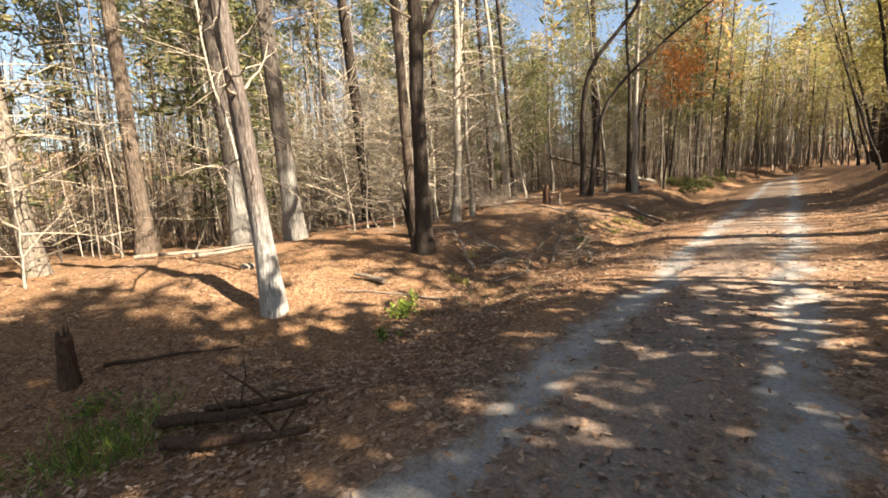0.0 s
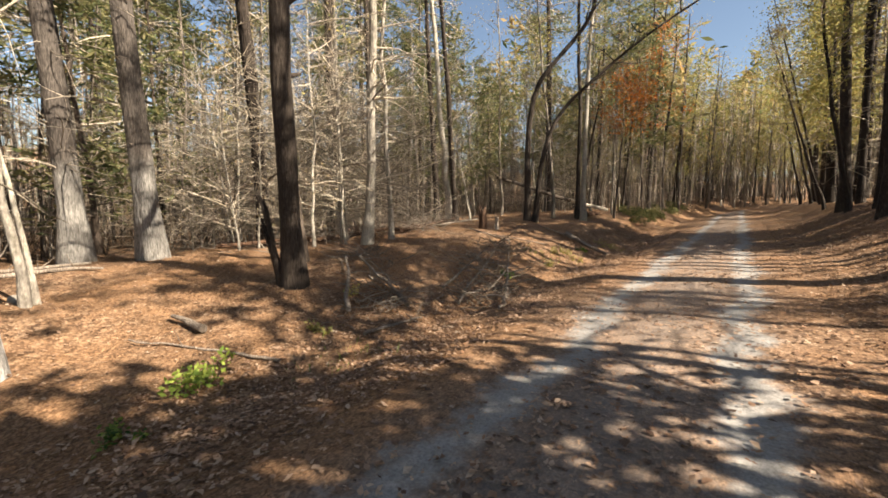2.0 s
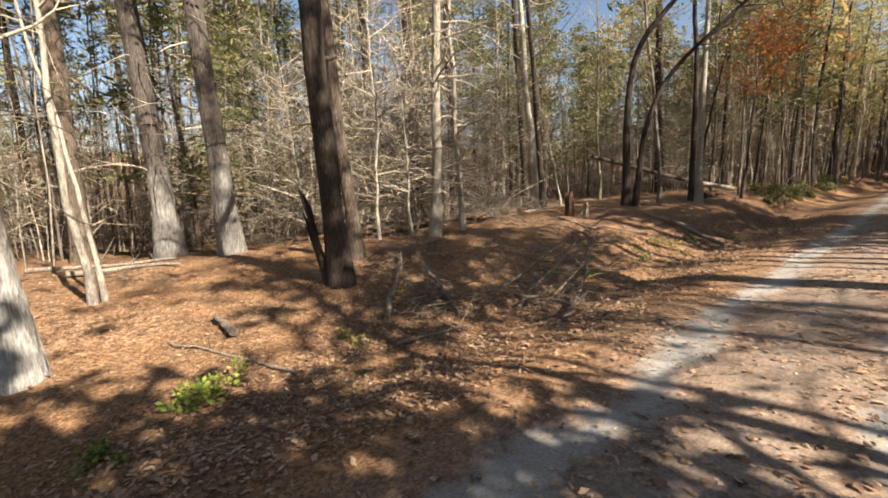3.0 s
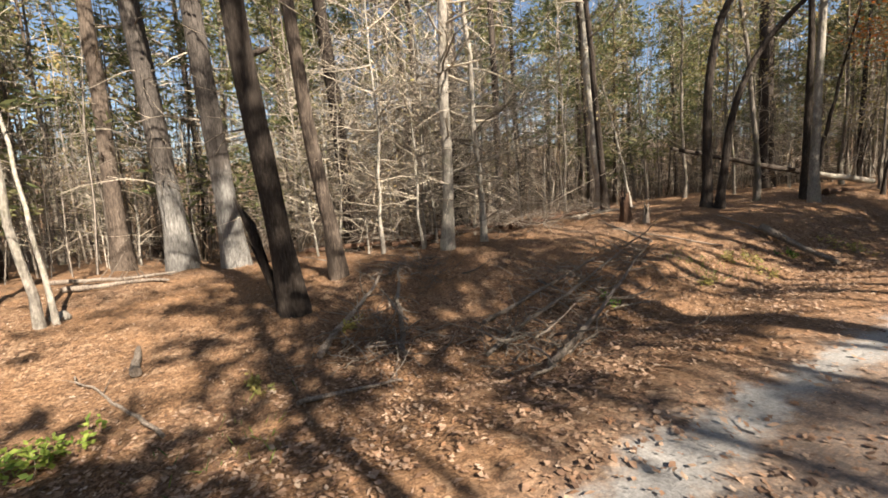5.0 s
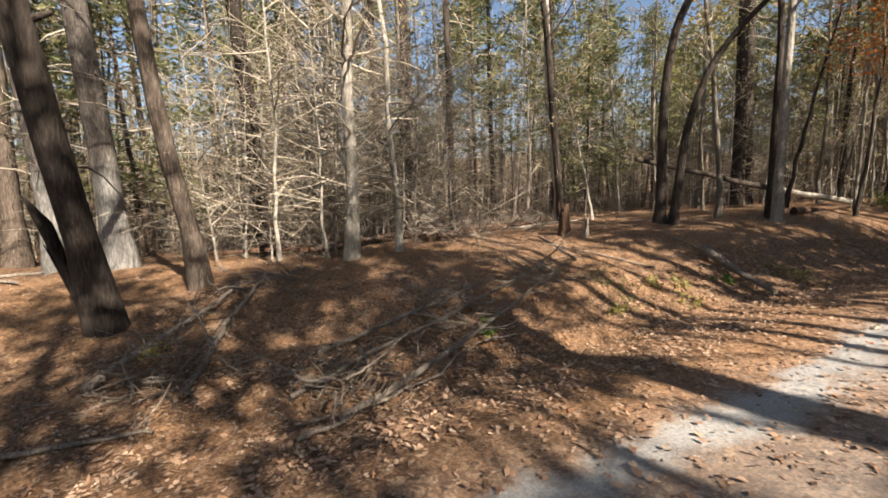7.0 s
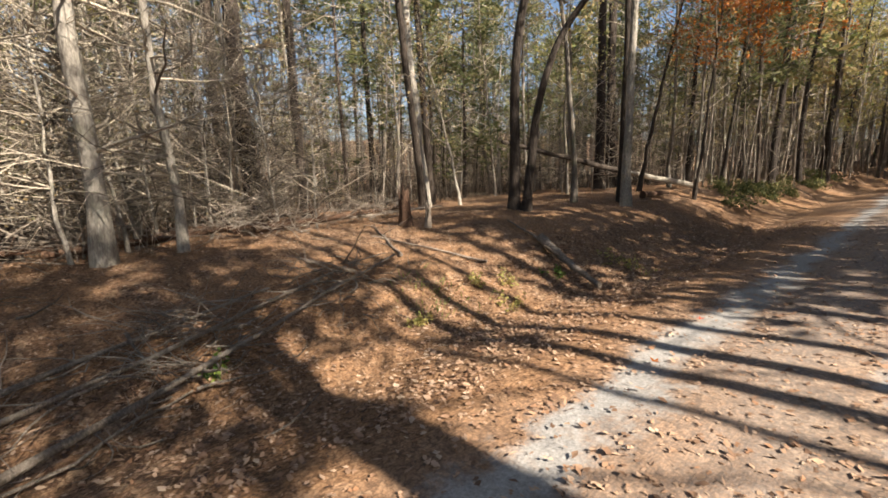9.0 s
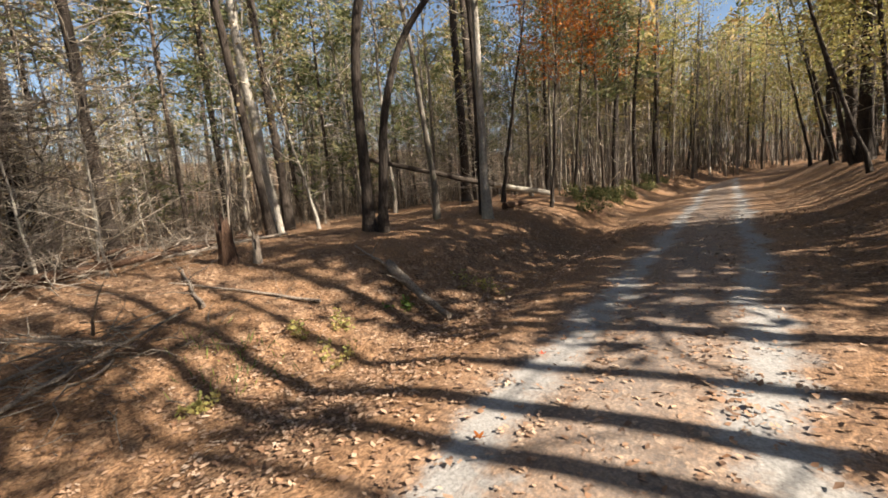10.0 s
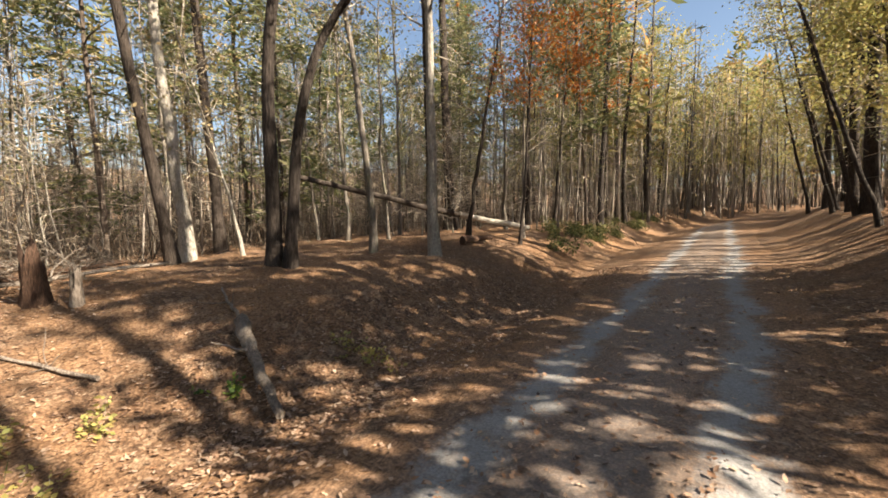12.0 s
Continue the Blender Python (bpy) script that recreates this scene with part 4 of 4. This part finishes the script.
def stone(x, y, size, label):
    rng = fresh()
    bm = bmesh.new()
    bmesh.ops.create_icosphere(bm, subdivisions=3, radius=size)
    for v in bm.verts:
        v.co *= 1 + 0.35 * noise.noise(v.co * 2.2 / size * 0.5 + Vector((x, y, 0)))
        v.co.z *= 0.7
    mesh = bpy.data.meshes.new("stone")
    bm.to_mesh(mesh)
    bm.free()
    mesh.materials.append(PALE_BARK)
    mesh.shade_smooth()
    ob = tagged(new("stone", mesh), label, "stone")
    ob.matrix_basis = Matrix.Translation((x, y, floor_height(x, y) + size * 0.35))


# long dead poles that lie from the ditch up the bank
fallen_pole((-3.15, 8.5), (-5.5, 13.35), 0.033, "long weathered dead pole lying up the bank", lift=(0.08, 0.18), side_twigs=8)
fallen_pole((-3.85, 8.2), (-5.35, 12.4), 0.03, "long weathered dead pole beside another on the bank", lift=(0.06, 0.22), side_twigs=8)
fallen_pole((-4.4, 8.6), (-5.1, 11.4), 0.03, "crooked grey dead branch on the bank", lift=(0.03, 0.2), side_twigs=7)
fallen_pole((-4.25, 7.35), (-6.45, 8.15), 0.035, "dead grey branch sloping down the bank", lift=(0.03, 0.25), side_twigs=9)
fallen_pole((-4.75, 6.55), (-6.3, 7.9), 0.04, "dark dead branch sloping down the bank", lift=(0.03, 0.15), side_twigs=8)
fallen_pole((-3.98, 6.2), (-3.55, 7.2), 0.025, "short pale stick lying in the ditch", side_twigs=2)
fallen_pole((-3.05, 8.15), (-4.0, 10.6), 0.02, "thin pale curved stick on the leaves", side_twigs=5, bow=0.12)
fallen_pole((-5.4, 4.8), (-6.1, 4.72), 0.055, "short grey rotten log half sunk in pine needles", DEAD, side_twigs=0, name="rotten_log", bow=0.02)
fallen_pole((-4.3, 5.15), (-6.0, 4.2), 0.02, "thin stick across the needles", side_twigs=2)
fallen_pole((-5.6, 0.9), (-5.0, 2.0), 0.025, "dark stick lying on dead leaves", ROTTEN, side_twigs=1)
fallen_pole((-3.9, 0.95), (-2.9, 1.75), 0.055, "decayed dark branch lying by the ditch", ROTTEN, side_twigs=4)
fallen_pole((-3.5, 0.8), (-2.45, 1.35), 0.05, "decayed dark branch lying by the ditch", ROTTEN, side_twigs=4)
fallen_pole((-3.8, 1.3), (-3.0, 2.0), 0.035, "decayed dark branch lying by the ditch", ROTTEN, side_twigs=3)
fallen_pole((-9.6, 3.2), (-9.1, 4.8), 0.05, "pale fallen log at the foot of the pines", side_twigs=2, name="fallen_log")
fallen_pole((-11.2, 2.6), (-9.9, 4.9), 0.05, "weathered fallen log between the pines", side_twigs=5, name="fallen_log")
fallen_pole((-4.75, 16.05), (-3.3, 15.5), 0.085, "bent weathered log hanging down the bank", lift=(0.1, 0.03), side_twigs=1, name="bent_log", bow=0.035)
fallen_pole((-4.6, 16.05), (-5.95, 16.45), 0.028, "thin grey stick above the bent log", lift=(0.12, 0.05), side_twigs=2)
fallen_pole((-6.2, 23.3), (-5.85, 24.6), 0.12, "dark mossy log beside the roadside trees", ROTTEN, side_twigs=0, name="mossy_log")
fallen_pole((-5.6, 13.6), (-7.4, 14.2), 0.03, "crooked dead branch beside the stump", side_twigs=5)
fallen_pole((-4.8, 14.7), (-6.6, 13.6), 0.022, "thin dead stick on the sunny bank", side_twigs=4)
for a, b, r in (((-8.6, 12.2), (-9.5, 16.5), 0.08), ((-9.2, 9.2), (-8.9, 13.2), 0.07), ((-8.3, 11.8), (-10.5, 13.0), 0.06), ((-9.6, 13.5), (-8.4, 16.8), 0.05), ((-10.5, 7.5), (-8.8, 10.8), 0.06), ((-9.8, 10.5), (-12.5, 15.5), 0.09)):
    fallen_pole(a, b, r, "dark fallen trunk under the twiggy thicket", ROTTEN if r > 0.055 else DEAD, lift=(0.1, 0.25), side_twigs=9, name="fallen_log")


def hanging_log():
    """A dead trunk that fell against the trees and lies aslant."""
    rng = fresh()
    a, b = np.array((-9.8, 20.6, 3.45)), np.array((-6.7, 29.4, 0))
    b[2] = ground_at(b[0], b[1]) + 0.12
    base = tagged(new("leaning_dead_trunk"), "long dead trunk fallen aslant between the trees", "log")
    k = np.linspace(0, 1, 14)[:, None]
    path = a + (b - a) * k + np.cumsum(rng.normal(0, 0.015, (14, 3)), axis=0) - b
    for piece, mat, word in ((slice(0, 9), DARK_BARK, "dark upper half"), (slice(8, 14), PALE_BARK, "pale lower half")):
        s = Shape()
        s.tube(path[piece], np.linspace(0.07, 0.12, 14)[piece], 9, 0.08, rng)
        part("trunk", s, mat, base, word)
    base.matrix_basis = Matrix.Translation(b)


hanging_log()
brush_heap(-4.75, 7.15, 0.75, 0.3, 130, "heap of dead twigs on the bank")
brush_heap(-3.75, 8.75, 0.7, 0.4, 140, "tangle of dead twigs and stalks by the ditch")
brush_heap(-4.6, 10.4, 0.9, 0.25, 150, "tangle of dead twigs round the fallen poles")
brush_heap(-5.2, 12.3, 0.9, 0.28, 120, "heap of dead twigs at the top of the bank")
brush_heap(-6.3, 8.6, 0.7, 0.25, 90, "dead twigs below the leaning tree")
brush_heap(-8.9, 12.4, 1.5, 0.8, 260, "dark heap of fallen brushwood under the trees")
brush_heap(-9.3, 9.5, 1.4, 0.9, 240, "pale heap of fallen brushwood under the trees")
brush_heap(-9.5, 15.2, 1.4, 0.6, 200, "dark heap of fallen brushwood under the trees")
brush_heap(-11.8, 8.0, 1.6, 0.9, 220, "pale heap of fallen brushwood under the trees")
stump(-7.2, 14.8, 0.135, 0.62, "rotten reddish stump with a splintered top", lean=(-0.05, -0.05))
stump(-6.85, 15.1, 0.07, 0.4, "grey broken stump beside the rotten one", DEAD)
stump(-6.14, 6.4, 0.07, 0.95, "broken dark snag against the dark pine", DARK_BARK, lean=(0.05, -0.33))
stump(-5.5, 0.62, 0.085, 0.5, "short dark rotten stump among dead leaves")
stone(-7.9, 3.6, 0.13, "pale lichen-grey stone on the pine needles")
for x, y, size, mat, label in ((-4.0, 3.5, 0.2, GREEN, "small green seedling in shade by the ditch"),
                               (-4.3, 14.0, 0.26, YELLOW, "small yellow-green seedling on the bank"), (-3.7, 13.9, 0.26, YELLOW, "small yellow-green seedling on the bank"), (-4.0, 15.45, 0.2, GREEN, "thin green seedling beside the bent log"),
                               (-3.85, 16.8, 0.24, YELLOW, "low yellow-leaved seedling on the dark bank"), (-3.4, 16.9, 0.26, YELLOW, "low yellow-leaved seedling on the dark bank"), (-4.2, 14.5, 0.22, YELLOW, "small yellow seedling on the sunny bank"),
                               (-4.15, 10.6, 0.2, GREEN, "small green seedling under the fallen poles"), (-4.6, 5.9, 0.2, YELLOW, "yellowing seedling on the needles"), (-5.2, 7.0, 0.2, YELLOW, "yellowing seedling on the needles"), (-4.0, 12.7, 0.18, YELLOW, "small yellow seedling on the sunny bank"),
                               (-4.9, 0.7, 0.3, GREEN, "low dark green plant beside the stump")):
    low_plant(x, y, size, mat, label)
low_plant(-4.4, 4.25, 0.38, FERN, "bright yellow-green fern-like clump in sunlight", 10, 7, 0.06, "fern")
for x, y, size, n in ((-4.2, 0.5, 0.5, 420), (-3.8, 0.6, 0.35, 260), (-4.5, 0.85, 0.4, 160), (-3.9, 5.6, 0.6, 50), (-4.4, 13.2, 0.5, 120)):
    grass_tuft(x, y, size, n, "sparse green grass among dead leaves")
for i in range(26):
    r = np.random.default_rng(900 + i)
    y = 26.5 + 20 * r.random()
    low_plant(-4.6 - 1.6 * r.random() + 0.02 * (y - 26), y, 0.42 + 0.3 * r.random(), SHRUB, "olive-green shrub at the edge of the road", 12, 9, 0.09, "shrub")
fallen_leaves()


def maple_leaf(x, y, size, mat, label, turn):
    """One curled, lobed leaf lying on the road."""
    base = new("maple_leaf")
    s = Shape()
    n = 20
    t = np.arange(n) * 2 * np.pi / n
    r = size * (0.55 + 0.3 * np.cos(5 * t) + 0.15 * np.cos(t))
    rim = np.stack((r * np.cos(t), r * np.sin(t), 0.35 * r * r / size + 0.012), -1)
    v = np.vstack((rim, ((0, 0, 0.008),)))
    k = np.arange(n)
    s.add(v, np.stack((k, (k + 1) % n, np.full(n, n), np.full(n, n)), -1))
    part("blade", s, mat, base)
    stem = Shape()
    stem.tube(((-size * 0.3, 0, 0.012), (-size * 0.8, 0.01, 0.02), (-size * 1.2, 0.03, 0.012)), (0.002, 0.0015, 0.001), 4)
    part("stalk", stem, TWIG, base)
    tagged(base, label, "leaf", "bright leaves on the road")
    base.matrix_basis = pose(x, y, ground_at(x, y) + 0.015, 0, 0, turn)


RED_LEAF = leaf_material("red_leaf", (0.4, 0.06, 0.03), (0.5, 0.09, 0.04), glow=0.2)
maple_leaf(-1.62, 14.55, 0.05, RED_LEAF, "bright red maple leaf lying on the gravel", 40)
maple_leaf(-1.5, 13.2, 0.055, ORANGE, "orange-brown maple leaf curled on the gravel", 160)
